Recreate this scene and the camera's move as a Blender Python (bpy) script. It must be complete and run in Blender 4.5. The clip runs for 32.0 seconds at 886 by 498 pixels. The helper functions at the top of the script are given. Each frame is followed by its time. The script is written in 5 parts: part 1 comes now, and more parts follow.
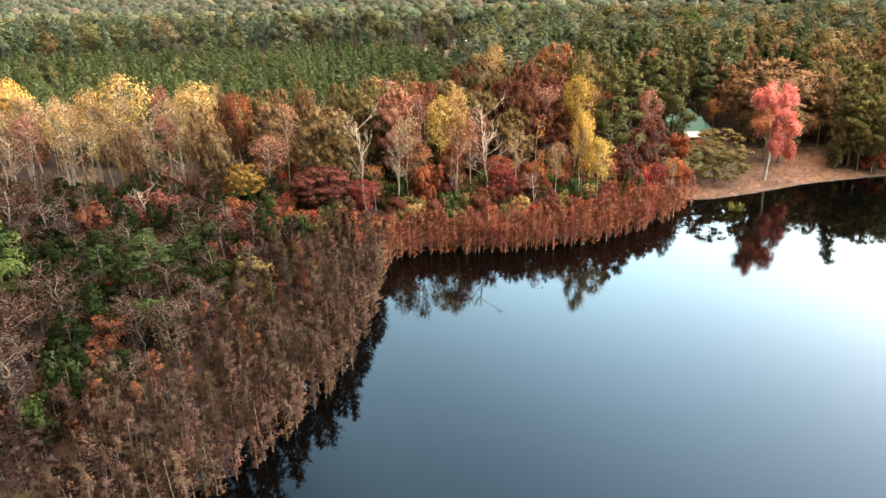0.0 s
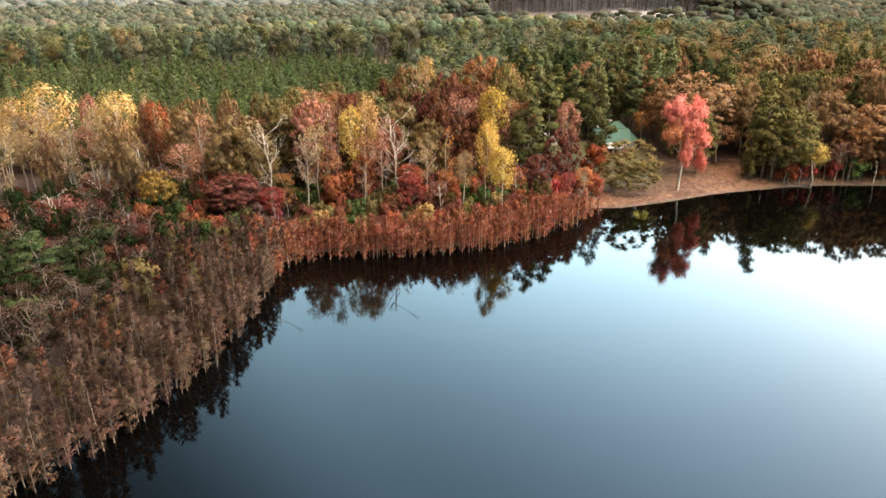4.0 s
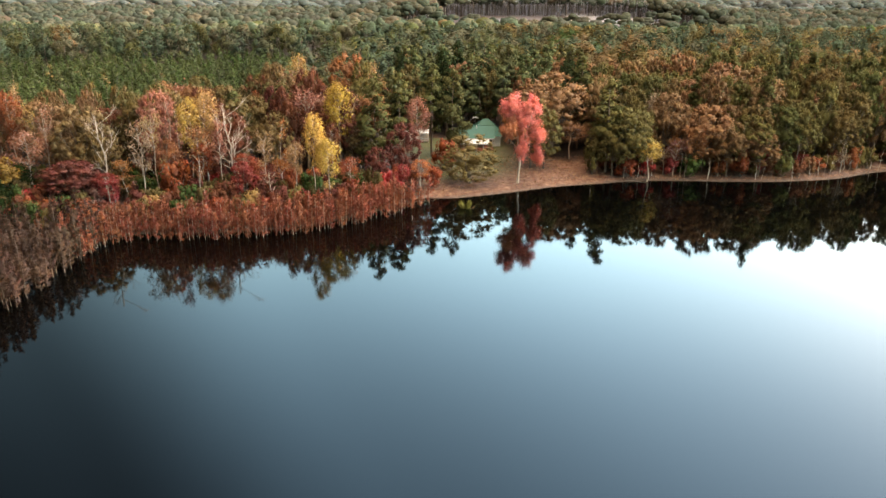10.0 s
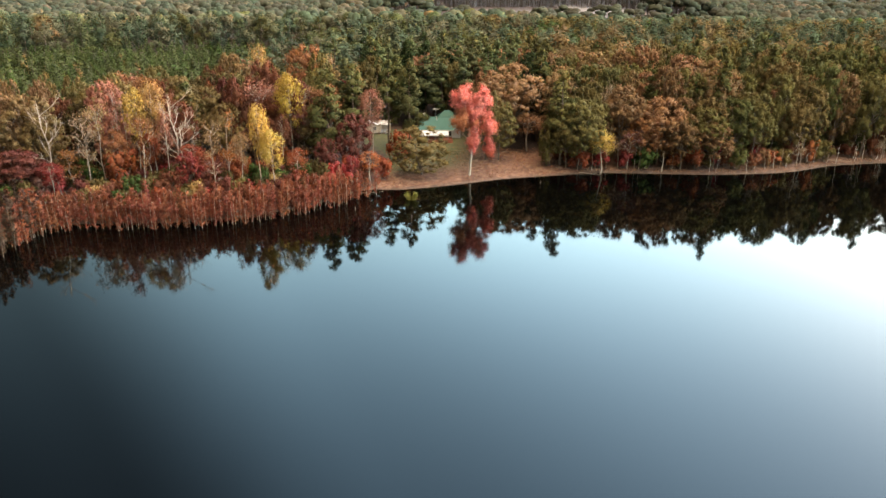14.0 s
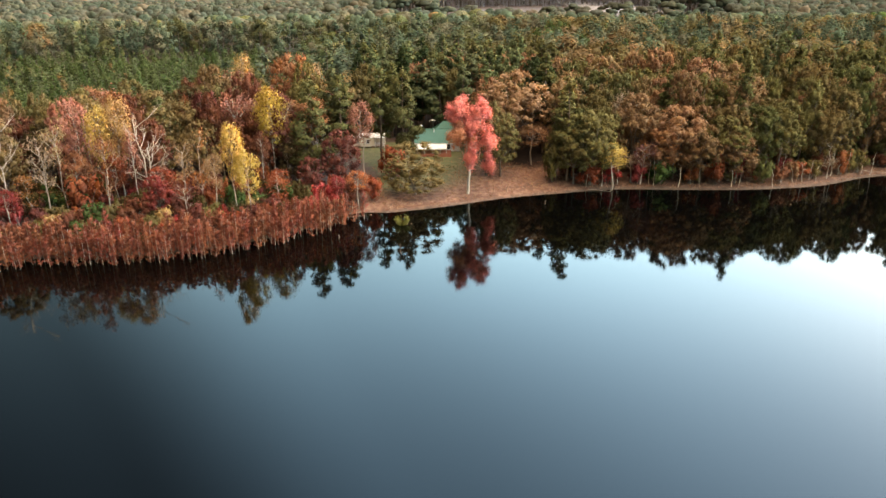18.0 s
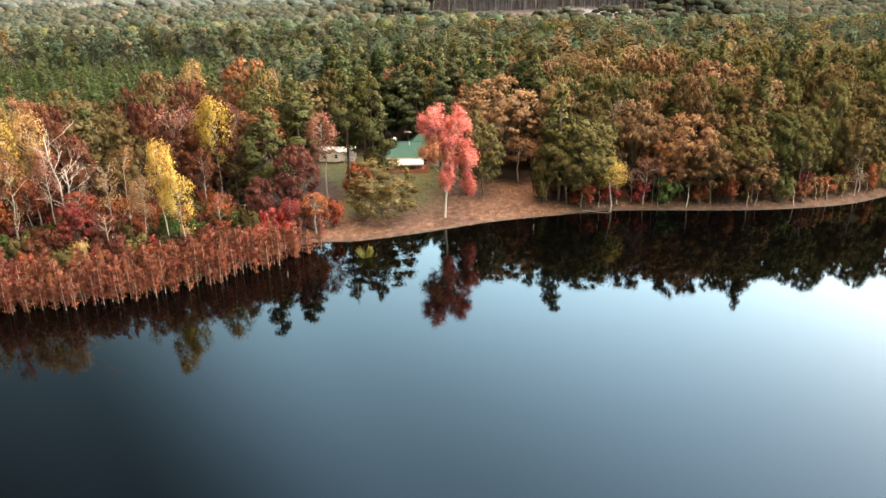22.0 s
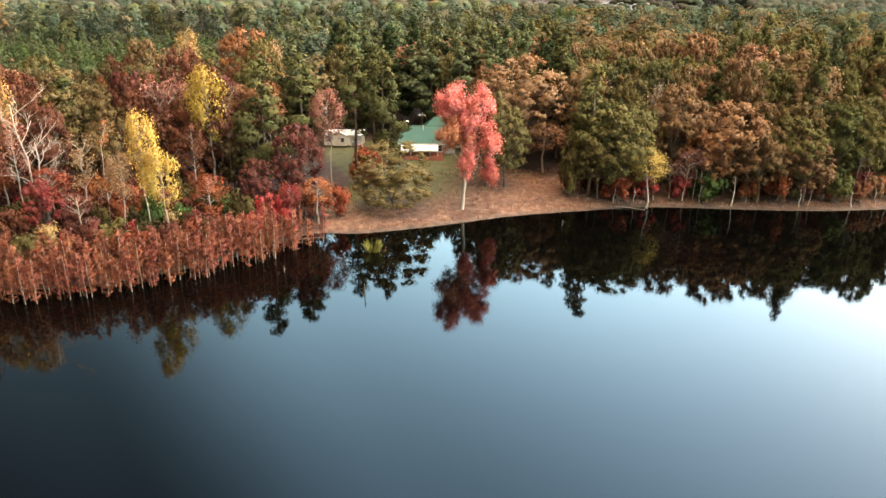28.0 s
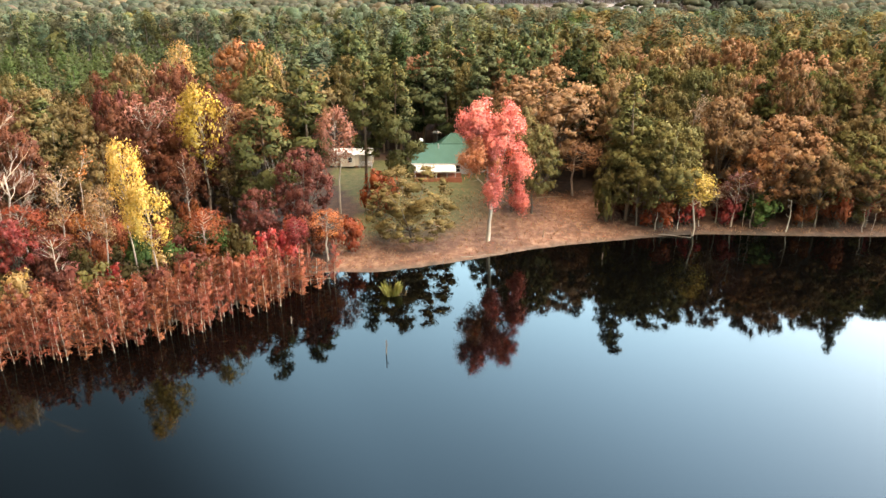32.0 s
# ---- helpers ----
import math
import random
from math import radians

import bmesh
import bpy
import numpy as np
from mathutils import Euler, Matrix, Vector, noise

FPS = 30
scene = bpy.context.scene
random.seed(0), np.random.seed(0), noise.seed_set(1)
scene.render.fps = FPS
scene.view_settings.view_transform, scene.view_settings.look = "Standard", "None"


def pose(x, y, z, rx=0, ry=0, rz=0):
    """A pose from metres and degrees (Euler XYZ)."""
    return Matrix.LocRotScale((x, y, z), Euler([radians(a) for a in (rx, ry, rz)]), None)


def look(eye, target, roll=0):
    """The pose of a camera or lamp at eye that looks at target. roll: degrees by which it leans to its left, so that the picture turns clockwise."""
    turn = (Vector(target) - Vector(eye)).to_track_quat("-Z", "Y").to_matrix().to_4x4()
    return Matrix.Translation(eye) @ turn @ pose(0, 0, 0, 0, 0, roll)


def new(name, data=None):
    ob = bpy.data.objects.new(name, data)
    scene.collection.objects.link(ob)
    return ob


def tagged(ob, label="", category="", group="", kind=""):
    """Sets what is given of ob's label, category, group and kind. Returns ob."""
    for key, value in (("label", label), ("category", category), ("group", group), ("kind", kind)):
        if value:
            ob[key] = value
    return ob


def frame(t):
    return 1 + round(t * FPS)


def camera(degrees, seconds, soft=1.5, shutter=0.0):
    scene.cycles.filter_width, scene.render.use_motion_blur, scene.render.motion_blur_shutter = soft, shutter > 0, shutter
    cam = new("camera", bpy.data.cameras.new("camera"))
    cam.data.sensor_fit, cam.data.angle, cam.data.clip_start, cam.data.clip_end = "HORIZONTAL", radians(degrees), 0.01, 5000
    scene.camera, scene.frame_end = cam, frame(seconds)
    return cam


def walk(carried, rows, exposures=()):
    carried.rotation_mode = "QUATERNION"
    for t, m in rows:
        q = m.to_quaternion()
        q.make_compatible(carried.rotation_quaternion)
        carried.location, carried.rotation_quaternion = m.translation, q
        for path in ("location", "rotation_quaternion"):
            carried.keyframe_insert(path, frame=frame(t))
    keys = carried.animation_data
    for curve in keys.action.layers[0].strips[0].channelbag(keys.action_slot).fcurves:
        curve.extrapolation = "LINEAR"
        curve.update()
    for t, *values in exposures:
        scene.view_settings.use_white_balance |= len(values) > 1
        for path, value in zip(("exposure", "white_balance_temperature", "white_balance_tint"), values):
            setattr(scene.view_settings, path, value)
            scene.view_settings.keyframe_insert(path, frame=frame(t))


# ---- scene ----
cam = camera(62.9, 32.0)
METRES, EYE, TILT, LEAN, TURN = 130.0, 43.7, -21.2, 0.9, 0.0
ROWS = [
    (0.0, 0.0, 0.0, 0.0, -0.0, 0.0, -0.0),
    (0.5, 0.0109, -0.0021, -0.0006, -0.04, 0.14, 0.01),
    (1.0, 0.0235, -0.0044, -0.0017, -0.09, 0.29, 0.01),
    (1.5, 0.0375, -0.0069, -0.0027, -0.13, 0.44, -0.01),
    (2.0, 0.053, -0.0098, -0.0037, -0.18, 0.56, -0.04),
    (2.5, 0.0695, -0.0131, -0.005, -0.24, 0.69, -0.07),
    (3.0, 0.0868, -0.0167, -0.0064, -0.31, 0.82, -0.13),
    (3.5, 0.1051, -0.021, -0.0081, -0.36, 0.94, -0.19),
    (5.5, 0.1814, -0.0399, -0.0169, -0.64, 1.27, -0.44),
    (6.0, 0.2017, -0.0453, -0.0192, -0.69, 1.32, -0.51),
    (6.5, 0.2225, -0.0508, -0.0213, -0.72, 1.34, -0.56),
    (7.0, 0.2435, -0.0562, -0.0234, -0.76, 1.34, -0.61),
    (7.5, 0.2646, -0.0617, -0.0256, -0.82, 1.36, -0.67),
    (8.0, 0.2859, -0.0672, -0.0278, -0.86, 1.36, -0.72),
    (8.5, 0.3074, -0.073, -0.0301, -0.9, 1.37, -0.76),
    (9.0, 0.3288, -0.0791, -0.0319, -0.97, 1.34, -0.79),
    (9.5, 0.3504, -0.0849, -0.0341, -1.01, 1.35, -0.83),
    (10.0, 0.3713, -0.0908, -0.0359, -1.08, 1.33, -0.86),
    (10.5, 0.3912, -0.0966, -0.0378, -1.1, 1.31, -0.96),
    (11.0, 0.4088, -0.1018, -0.0394, -1.08, 1.28, -1.05),
    (11.5, 0.4238, -0.1064, -0.0413, -1.03, 1.22, -1.14),
    (12.0, 0.4359, -0.1092, -0.0414, -0.96, 1.07, -1.23),
    (12.5, 0.4459, -0.11, -0.0411, -0.89, 0.94, -1.28),
    (13.0, 0.4536, -0.1074, -0.0404, -0.83, 0.84, -1.26),
    (13.5, 0.4597, -0.1027, -0.038, -0.78, 0.75, -1.23),
    (14.0, 0.4644, -0.0958, -0.0349, -0.73, 0.67, -1.15),
    (14.5, 0.4685, -0.0872, -0.0311, -0.67, 0.61, -1.03),
    (16.5, 0.4821, -0.037, -0.0096, 0.21, 0.52, -0.84),
    (17.0, 0.4858, -0.0222, -0.003, 0.35, 0.52, -0.76),
    (17.5, 0.4892, -0.0063, 0.0034, 0.36, 0.57, -0.65),
    (18.0, 0.4927, 0.0103, 0.0099, 0.36, 0.61, -0.55),
    (18.5, 0.4965, 0.0276, 0.0157, 0.37, 0.66, -0.45),
    (19.0, 0.5001, 0.0459, 0.021, 0.35, 0.72, -0.36),
    (19.5, 0.5039, 0.0648, 0.0261, 0.33, 0.76, -0.26),
    (20.0, 0.5076, 0.0847, 0.0303, 0.31, 0.81, -0.19),
    (20.5, 0.5116, 0.105, 0.0347, 0.27, 0.86, -0.12),
    (21.0, 0.5157, 0.1257, 0.0395, 0.23, 0.92, -0.07),
    (21.5, 0.5203, 0.1459, 0.0438, 0.2, 1.03, -0.05),
    (22.0, 0.5244, 0.1651, 0.0485, 0.12, 1.09, -0.06),
    (22.5, 0.5284, 0.1827, 0.0517, 0.06, 1.16, -0.1),
    (23.0, 0.532, 0.1984, 0.0537, 0.0, 1.19, -0.17),
    (23.5, 0.5352, 0.2127, 0.0536, -0.06, 1.18, -0.26),
    (24.0, 0.5372, 0.2252, 0.0516, -0.15, 1.18, -0.4),
    (24.5, 0.5382, 0.235, 0.0506, -0.22, 1.11, -0.57),
    (25.0, 0.5375, 0.2427, 0.0498, -0.27, 1.08, -0.75),
    (25.5, 0.5353, 0.2485, 0.0491, -0.32, 1.05, -0.93),
    (27.5, 0.513, 0.2663, 0.0506, 0.31, 0.7, -1.69),
    (28.0, 0.5068, 0.2716, 0.0525, 0.29, 0.59, -1.67),
    (28.5, 0.5012, 0.2789, 0.0555, 0.28, 0.55, -1.66),
    (29.0, 0.496, 0.2881, 0.0588, 0.3, 0.56, -1.59),
    (29.5, 0.4914, 0.2986, 0.0628, 0.31, 0.57, -1.51),
    (30.0, 0.4873, 0.3106, 0.0674, 0.31, 0.6, -1.4),
    (30.5, 0.4837, 0.3238, 0.0725, 0.3, 0.65, -1.29),
    (31.0, 0.4811, 0.3379, 0.0776, 0.29, 0.73, -1.17),
    (31.5, 0.4794, 0.3525, 0.0836, 0.28, 0.8, -1.06),
    (32.0, 0.4781, 0.3681, 0.0896, 0.26, 0.88, -0.95),
]
walk(cam, [(t, pose(0, 0, EYE, TILT, LEAN, TURN) @ pose(METRES * x, METRES * y, METRES * z, 90 + pitch, roll, yaw)) for t, x, y, z, yaw, pitch, roll in ROWS],
     exposures=[(t, e, 8500, 8) for t, e in ((0.0, 6.95), (6.0, 6.72), (13.0, 6.5), (20.0, 6.68), (25.0, 6.87), (29.0, 6.84), (32.0, 7.03))])

# ---- light: dusk, low bright sky ahead on the right, added overhead fill ----
SUN_AZ, SUN_EL = 62.0, 0.8          # degrees clockwise from straight ahead (+y), degrees up
SKY_DIMMING = ((-0.45, 0.03), (-0.18, 0.11), (0.14, 0.76), (0.52, 1.0))          # towards the sunset: share of the sky's light kept
world = bpy.data.worlds.new("dusk_sky")
scene.world = world
world.use_nodes = True
wn, wl = world.node_tree.nodes, world.node_tree.links
sky = wn.new("ShaderNodeTexSky")
sky.sky_type, sky.sun_disc = "NISHITA", False
sky.sun_elevation, sky.sun_rotation = radians(SUN_EL), radians(SUN_AZ)
sky.air_density, sky.dust_density, sky.ozone_density = 1.0, 2.6, 2.0
# dimming added to the sky: full light towards the sunset, dark on the far side
facing, dimming, mottle, toned = wn.new("ShaderNodeVectorMath"), wn.new("ShaderNodeValToRGB"), wn.new("ShaderNodeTexNoise"), wn.new("ShaderNodeMix")
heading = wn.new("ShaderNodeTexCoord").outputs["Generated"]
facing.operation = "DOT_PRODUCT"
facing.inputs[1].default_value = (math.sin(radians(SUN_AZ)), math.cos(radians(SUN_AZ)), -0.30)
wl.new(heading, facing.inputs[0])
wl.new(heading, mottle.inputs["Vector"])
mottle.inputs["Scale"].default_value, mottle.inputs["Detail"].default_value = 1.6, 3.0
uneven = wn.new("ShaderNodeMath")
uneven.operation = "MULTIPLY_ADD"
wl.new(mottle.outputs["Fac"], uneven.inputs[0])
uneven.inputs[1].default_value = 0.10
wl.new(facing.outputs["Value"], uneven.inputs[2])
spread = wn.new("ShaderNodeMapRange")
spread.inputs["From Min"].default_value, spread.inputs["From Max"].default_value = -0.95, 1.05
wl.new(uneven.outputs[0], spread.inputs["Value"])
dimming.color_ramp.interpolation = "EASE"
while len(dimming.color_ramp.elements) < len(SKY_DIMMING):
    dimming.color_ramp.elements.new(0.5)
for e, (p, v) in zip(dimming.color_ramp.elements, SKY_DIMMING):
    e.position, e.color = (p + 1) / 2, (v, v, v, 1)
wl.new(spread.outputs[0], dimming.inputs[0])
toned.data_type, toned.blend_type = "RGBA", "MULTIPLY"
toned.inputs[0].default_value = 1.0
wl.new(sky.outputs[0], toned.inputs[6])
wl.new(dimming.outputs[0], toned.inputs[7])
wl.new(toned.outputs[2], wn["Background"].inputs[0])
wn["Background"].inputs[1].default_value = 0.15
overhead_fill = new("overhead_fill", bpy.data.lights.new("overhead_fill", "SUN"))
overhead_fill.data.energy, overhead_fill.data.angle, overhead_fill.data.color = 0.07, radians(60), (1.0, 0.84, 0.70)
az, el = radians(SUN_AZ + 60), radians(72)          # soft fill added near overhead, apart from SUN_EL, to light crown tops
overhead_fill.matrix_world = look((0, 0, 100), (-100 * math.sin(az) * math.cos(el), -100 * math.cos(az) * math.cos(el), 100 - 100 * math.sin(el)))

# ---- colours ----
RED, ORANGE_RED, ORANGE = (0.36, 0.075, 0.068), (0.27, 0.08, 0.048), (0.42, 0.145, 0.066)
CRIMSON, CRIMSON_BROWN, MAGENTA = (0.23, 0.054, 0.05), (0.135, 0.052, 0.042), (0.19, 0.08, 0.072)
RUST, RUST_BROWN, RUST_TAN = (0.23, 0.078, 0.042), (0.14, 0.058, 0.037), (0.28, 0.132, 0.072)
YELLOW, GOLD, GOLD_TAN = (0.54, 0.37, 0.12), (0.40, 0.265, 0.115), (0.34, 0.235, 0.13)
YELLOW_GREEN, PALE_YELLOW, OLIVE_GOLD = (0.40, 0.275, 0.075), (0.46, 0.36, 0.16), (0.26, 0.16, 0.05)
PINK_BROWN, PURPLE, GREY_TAN = (0.33, 0.155, 0.112), (0.20, 0.105, 0.095), (0.27, 0.185, 0.13)
OLIVE, OLIVE_TAN, OLIVE_GREEN = (0.132, 0.108, 0.047), (0.20, 0.145, 0.068), (0.098, 0.10, 0.043)
GREEN, DARK_GREEN, DARK_OLIVE, PINE = (0.055, 0.085, 0.03), (0.036, 0.05, 0.023), (0.07, 0.055, 0.026), (0.10, 0.118, 0.058)
TAN, TAN_ORANGE, TAN_BROWN, ORANGE_TAN = (0.23, 0.145, 0.078), (0.30, 0.165, 0.10), (0.26, 0.14, 0.08), (0.40, 0.175, 0.077)
BROWN, BROWN_OLIVE = (0.195, 0.115, 0.065), (0.17, 0.118, 0.058)
# darker than real leaves: the near bank's dimness is put into these colours
DIMMED_GREEN, DIMMED_BROWN = (0.016, 0.025, 0.010), (0.03, 0.02, 0.013)
MOSS = (0.15, 0.135, 0.056)
WHITE, PALE = (0.62, 0.54, 0.46), (0.46, 0.38, 0.31)
CYPRESS_RUST, CYPRESS_GREY = (0.235, 0.084, 0.054), (0.08, 0.052, 0.04)
SCRUB_GREY, SCRUB_BROWN = (0.07, 0.048, 0.038), (0.042, 0.025, 0.019)
YOUNG_PINE = (0.076, 0.096, 0.039)
# the pine and olive here are lightened and blued to carry distance haze
HAZED_PINE, HAZED_OLIVE, FAR_TAN = (0.076, 0.10, 0.064), (0.118, 0.118, 0.074), (0.17, 0.125, 0.072)


# ---- materials ----
def nodes_of(name):
    m = bpy.data.materials.new(name)
    m.use_nodes = True
    n, l = m.node_tree.nodes, m.node_tree.links
    n.clear()
    out = n.new("ShaderNodeOutputMaterial")
    return m, n, l, out


def math_node(n, l, op, a, b):
    k = n.new("ShaderNodeMath")
    k.operation = op
    for i, v in enumerate((a, b)):
        if isinstance(v, (int, float)):
            k.inputs[i].default_value = v
        else:
            l.new(v, k.inputs[i])
    return k.outputs[0]


def mix_colour(n, l, fac, a, b, mode="MIX"):
    k = n.new("ShaderNodeMix")
    k.data_type, k.blend_type = "RGBA", mode
    for i, v in ((0, fac), (6, a), (7, b)):
        if isinstance(v, (int, float)):
            k.inputs[i].default_value = v
        elif isinstance(v, tuple):
            k.inputs[i].default_value = (*v[:3], 1)
        else:
            l.new(v, k.inputs[i])
    return k.outputs[2]


def noise_of(n, l, scale, detail=3.0, coords=None, rough=0.55):
    k = n.new("ShaderNodeTexNoise")
    k.inputs["Scale"].default_value, k.inputs["Detail"].default_value, k.inputs["Roughness"].default_value = scale, detail, rough
    if coords is None:
        coords = n.new("ShaderNodeNewGeometry").outputs["Position"]
    l.new(coords, k.inputs["Vector"])
    return k.outputs["Fac"]


def ramp(n, l, fac, *stops):
    k = n.new("ShaderNodeValToRGB")
    while len(k.color_ramp.elements) < len(stops):
        k.color_ramp.elements.new(0.5)
    for e, (p, c) in zip(k.color_ramp.elements, stops):
        e.position, e.color = p, (*c[:3], 1) if isinstance(c, tuple) else (c, c, c, 1)
    l.new(fac, k.inputs[0])
    return k.outputs[0]


def foliage(name, through_light=0.3, hue=0.03, attribute=False):
    """Leaves that take the tree's own colour, varied leaf by leaf and clump by clump."""
    m, n, l, out = nodes_of(name)
    if attribute:
        a = n.new("ShaderNodeAttribute")
        a.attribute_name = "tint"
        base = a.outputs["Color"]
    else:
        base = n.new("ShaderNodeObjectInfo").outputs["Color"]
    geo = n.new("ShaderNodeNewGeometry")
    leaf = geo.outputs["Random Per Island"]
    clump = noise_of(n, l, 0.10 if attribute else 0.55, 2.0)
    hsv = n.new("ShaderNodeHueSaturation")
    l.new(math_node(n, l, "ADD", math_node(n, l, "MULTIPLY", clump, hue * 2.4), 0.5 - hue * 1.2), hsv.inputs["Hue"])
    l.new(math_node(n, l, "ADD", math_node(n, l, "MULTIPLY", leaf, 0.10 if attribute else 0.26), math_node(n, l, "ADD", math_node(n, l, "MULTIPLY", clump, 0.5), 0.62 if attribute else 0.56)), hsv.inputs["Value"])
    l.new(math_node(n, l, "ADD", math_node(n, l, "MULTIPLY", leaf, -0.2), 1.12), hsv.inputs["Saturation"])
    fine = noise_of(n, l, 1.3 if attribute else 3.4, 3.0, None, 0.7)
    l.new(mix_colour(n, l, 1.0, base, ramp(n, l, fine, (0.32, 0.84 if attribute else 0.74), (0.68, 1.14 if attribute else 1.24)), "MULTIPLY"), hsv.inputs["Color"])
    d, tr, mx = n.new("ShaderNodeBsdfDiffuse"), n.new("ShaderNodeBsdfTranslucent"), n.new("ShaderNodeMixShader")
    l.new(hsv.outputs[0], d.inputs[0])
    l.new(hsv.outputs[0], tr.inputs[0])
    bump = n.new("ShaderNodeBump")
    bump.inputs["Strength"].default_value, bump.inputs["Distance"].default_value = 0.45, 0.5 if attribute else 0.25
    l.new(fine, bump.inputs["Height"])
    l.new(bump.outputs[0], d.inputs["Normal"])
    mx.inputs[0].default_value = through_light
    l.new(d.outputs[0], mx.inputs[1])
    l.new(tr.outputs[0], mx.inputs[2])
    l.new(mx.outputs[0], out.inputs[0])
    return m


def plain(name, stops, scale=1.0, rough=0.8, bump=0.2, bump_scale=6.0, metal=0.0, stretch=None):
    """A surface with two scales of mottling and a fine relief."""
    m, n, l, out = nodes_of(name)
    p = n.new("ShaderNodeBsdfPrincipled")
    coords = n.new("ShaderNodeTexCoord").outputs["Object"]
    if stretch:
        mp = n.new("ShaderNodeMapping")
        mp.inputs["Scale"].default_value = stretch
        l.new(coords, mp.inputs[0])
        coords = mp.outputs[0]
    big, small = noise_of(n, l, scale, 3.0, coords), noise_of(n, l, scale * 7, 4.0, coords)
    fac = math_node(n, l, "ADD", math_node(n, l, "MULTIPLY", big, 0.6), math_node(n, l, "MULTIPLY", small, 0.4))
    l.new(ramp(n, l, fac, *stops), p.inputs["Base Color"])
    p.inputs["Roughness"].default_value, p.inputs["Metallic"].default_value = rough, metal
    b = n.new("ShaderNodeBump")
    b.inputs["Strength"].default_value, b.inputs["Distance"].default_value = bump, 0.05
    l.new(noise_of(n, l, bump_scale, 4.0, coords), b.inputs["Height"])
    l.new(b.outputs[0], p.inputs["Normal"])
    l.new(p.outputs[0], out.inputs[0])
    return m


LEAF, LEAF_STUFF, NEEDLE = foliage("leaves", 0.12, 0.014), foliage("leaves_far", 0.1, 0.012, attribute=True), foliage("needles", 0.08, 0.010)
BARK_GREY = plain("bark_grey", ((0.3, (0.07, 0.055, 0.042)), (0.7, (0.19, 0.15, 0.12))), 1.5, 0.9, 0.5, 8, stretch=(1, 1, 0.3))
BARK_PALE = plain("bark_pale", ((0.3, (0.22, 0.17, 0.13)), (0.7, (0.46, 0.38, 0.31))), 1.5, 0.85, 0.3, 8, stretch=(1, 1, 0.3))
BARK_PINE = plain("bark_pine", ((0.3, (0.08, 0.055, 0.04)), (0.7, (0.20, 0.14, 0.10))), 1.5, 0.9, 0.6, 8, stretch=(1, 1, 0.3))
# far trunks paled to lavender grey, with the haze painted into the bark
BARK_HAZY = plain("haze_grey_bark", ((0.3, (0.24, 0.225, 0.24)), (0.7, (0.40, 0.375, 0.39))), 1.5, 0.9, 0.3, 8, stretch=(1, 1, 0.3))
BARK_WHITE = plain("bark_white", ((0.3, (0.30, 0.25, 0.20)), (0.7, (0.56, 0.48, 0.40))), 1.5, 0.8, 0.3, 8, stretch=(1, 1, 0.3))


def ground_material():
    m, n, l, out = nodes_of("lake_shore_ground")
    p = n.new("ShaderNodeBsdfPrincipled")
    pos = n.new("ShaderNodeNewGeometry").outputs["Position"]

    def mask(name):
        a = n.new("ShaderNodeAttribute")
        a.attribute_name = name
        return a.outputs["Fac"]
    big, mid, fine = noise_of(n, l, 0.12, 4.0, pos), noise_of(n, l, 0.9, 4.0, pos), noise_of(n, l, 7.0, 4.0, pos)
    # litter kept below its true tone, canopy shade being part of the colour
    litter = ramp(n, l, mid, (0.3, (0.022, 0.012, 0.008)), (0.55, (0.045, 0.024, 0.016)), (0.75, (0.085, 0.047, 0.03)))
    straw = ramp(n, l, mid, (0.25, (0.085, 0.038, 0.024)), (0.5, (0.16, 0.075, 0.047)), (0.75, (0.33, 0.195, 0.13)))
    grass = ramp(n, l, mid, (0.3, (0.04, 0.052, 0.017)), (0.5, (0.07, 0.075, 0.026)), (0.7, (0.11, 0.085, 0.04)))
    mud = ramp(n, l, mid, (0.3, (0.05, 0.035, 0.025)), (0.7, (0.12, 0.085, 0.06)))
    jitter = math_node(n, l, "MULTIPLY", math_node(n, l, "SUBTRACT", big, 0.5), 0.9)

    def soft(name):
        k = n.new("ShaderNodeMath")
        k.operation, k.use_clamp = "ADD", True
        l.new(mask(name), k.inputs[0])
        l.new(math_node(n, l, "MULTIPLY", jitter, math_node(n, l, "MULTIPLY", mask(name), 2.0)), k.inputs[1])
        return k.outputs[0]
    col = mix_colour(n, l, soft("straw"), litter, straw)
    col = mix_colour(n, l, soft("grass"), col, grass)
    col = mix_colour(n, l, mask("mud"), col, mud)
    col = mix_colour(n, l, mask("cleared"), col, ramp(n, l, mid, (0.3, (0.16, 0.135, 0.125)), (0.7, (0.34, 0.30, 0.275))))
    col = mix_colour(n, l, 0.5, col, ramp(n, l, fine, (0.25, 0.55), (0.75, 1.3)), "MULTIPLY")
    l.new(col, p.inputs["Base Color"])
    p.inputs["Roughness"].default_value = 0.95
    b = n.new("ShaderNodeBump")
    b.inputs["Strength"].default_value, b.inputs["Distance"].default_value = 0.6, 0.15
    l.new(noise_of(n, l, 3.0, 5.0, pos), b.inputs["Height"])
    l.new(b.outputs[0], p.inputs["Normal"])
    l.new(p.outputs[0], out.inputs[0])
    return m


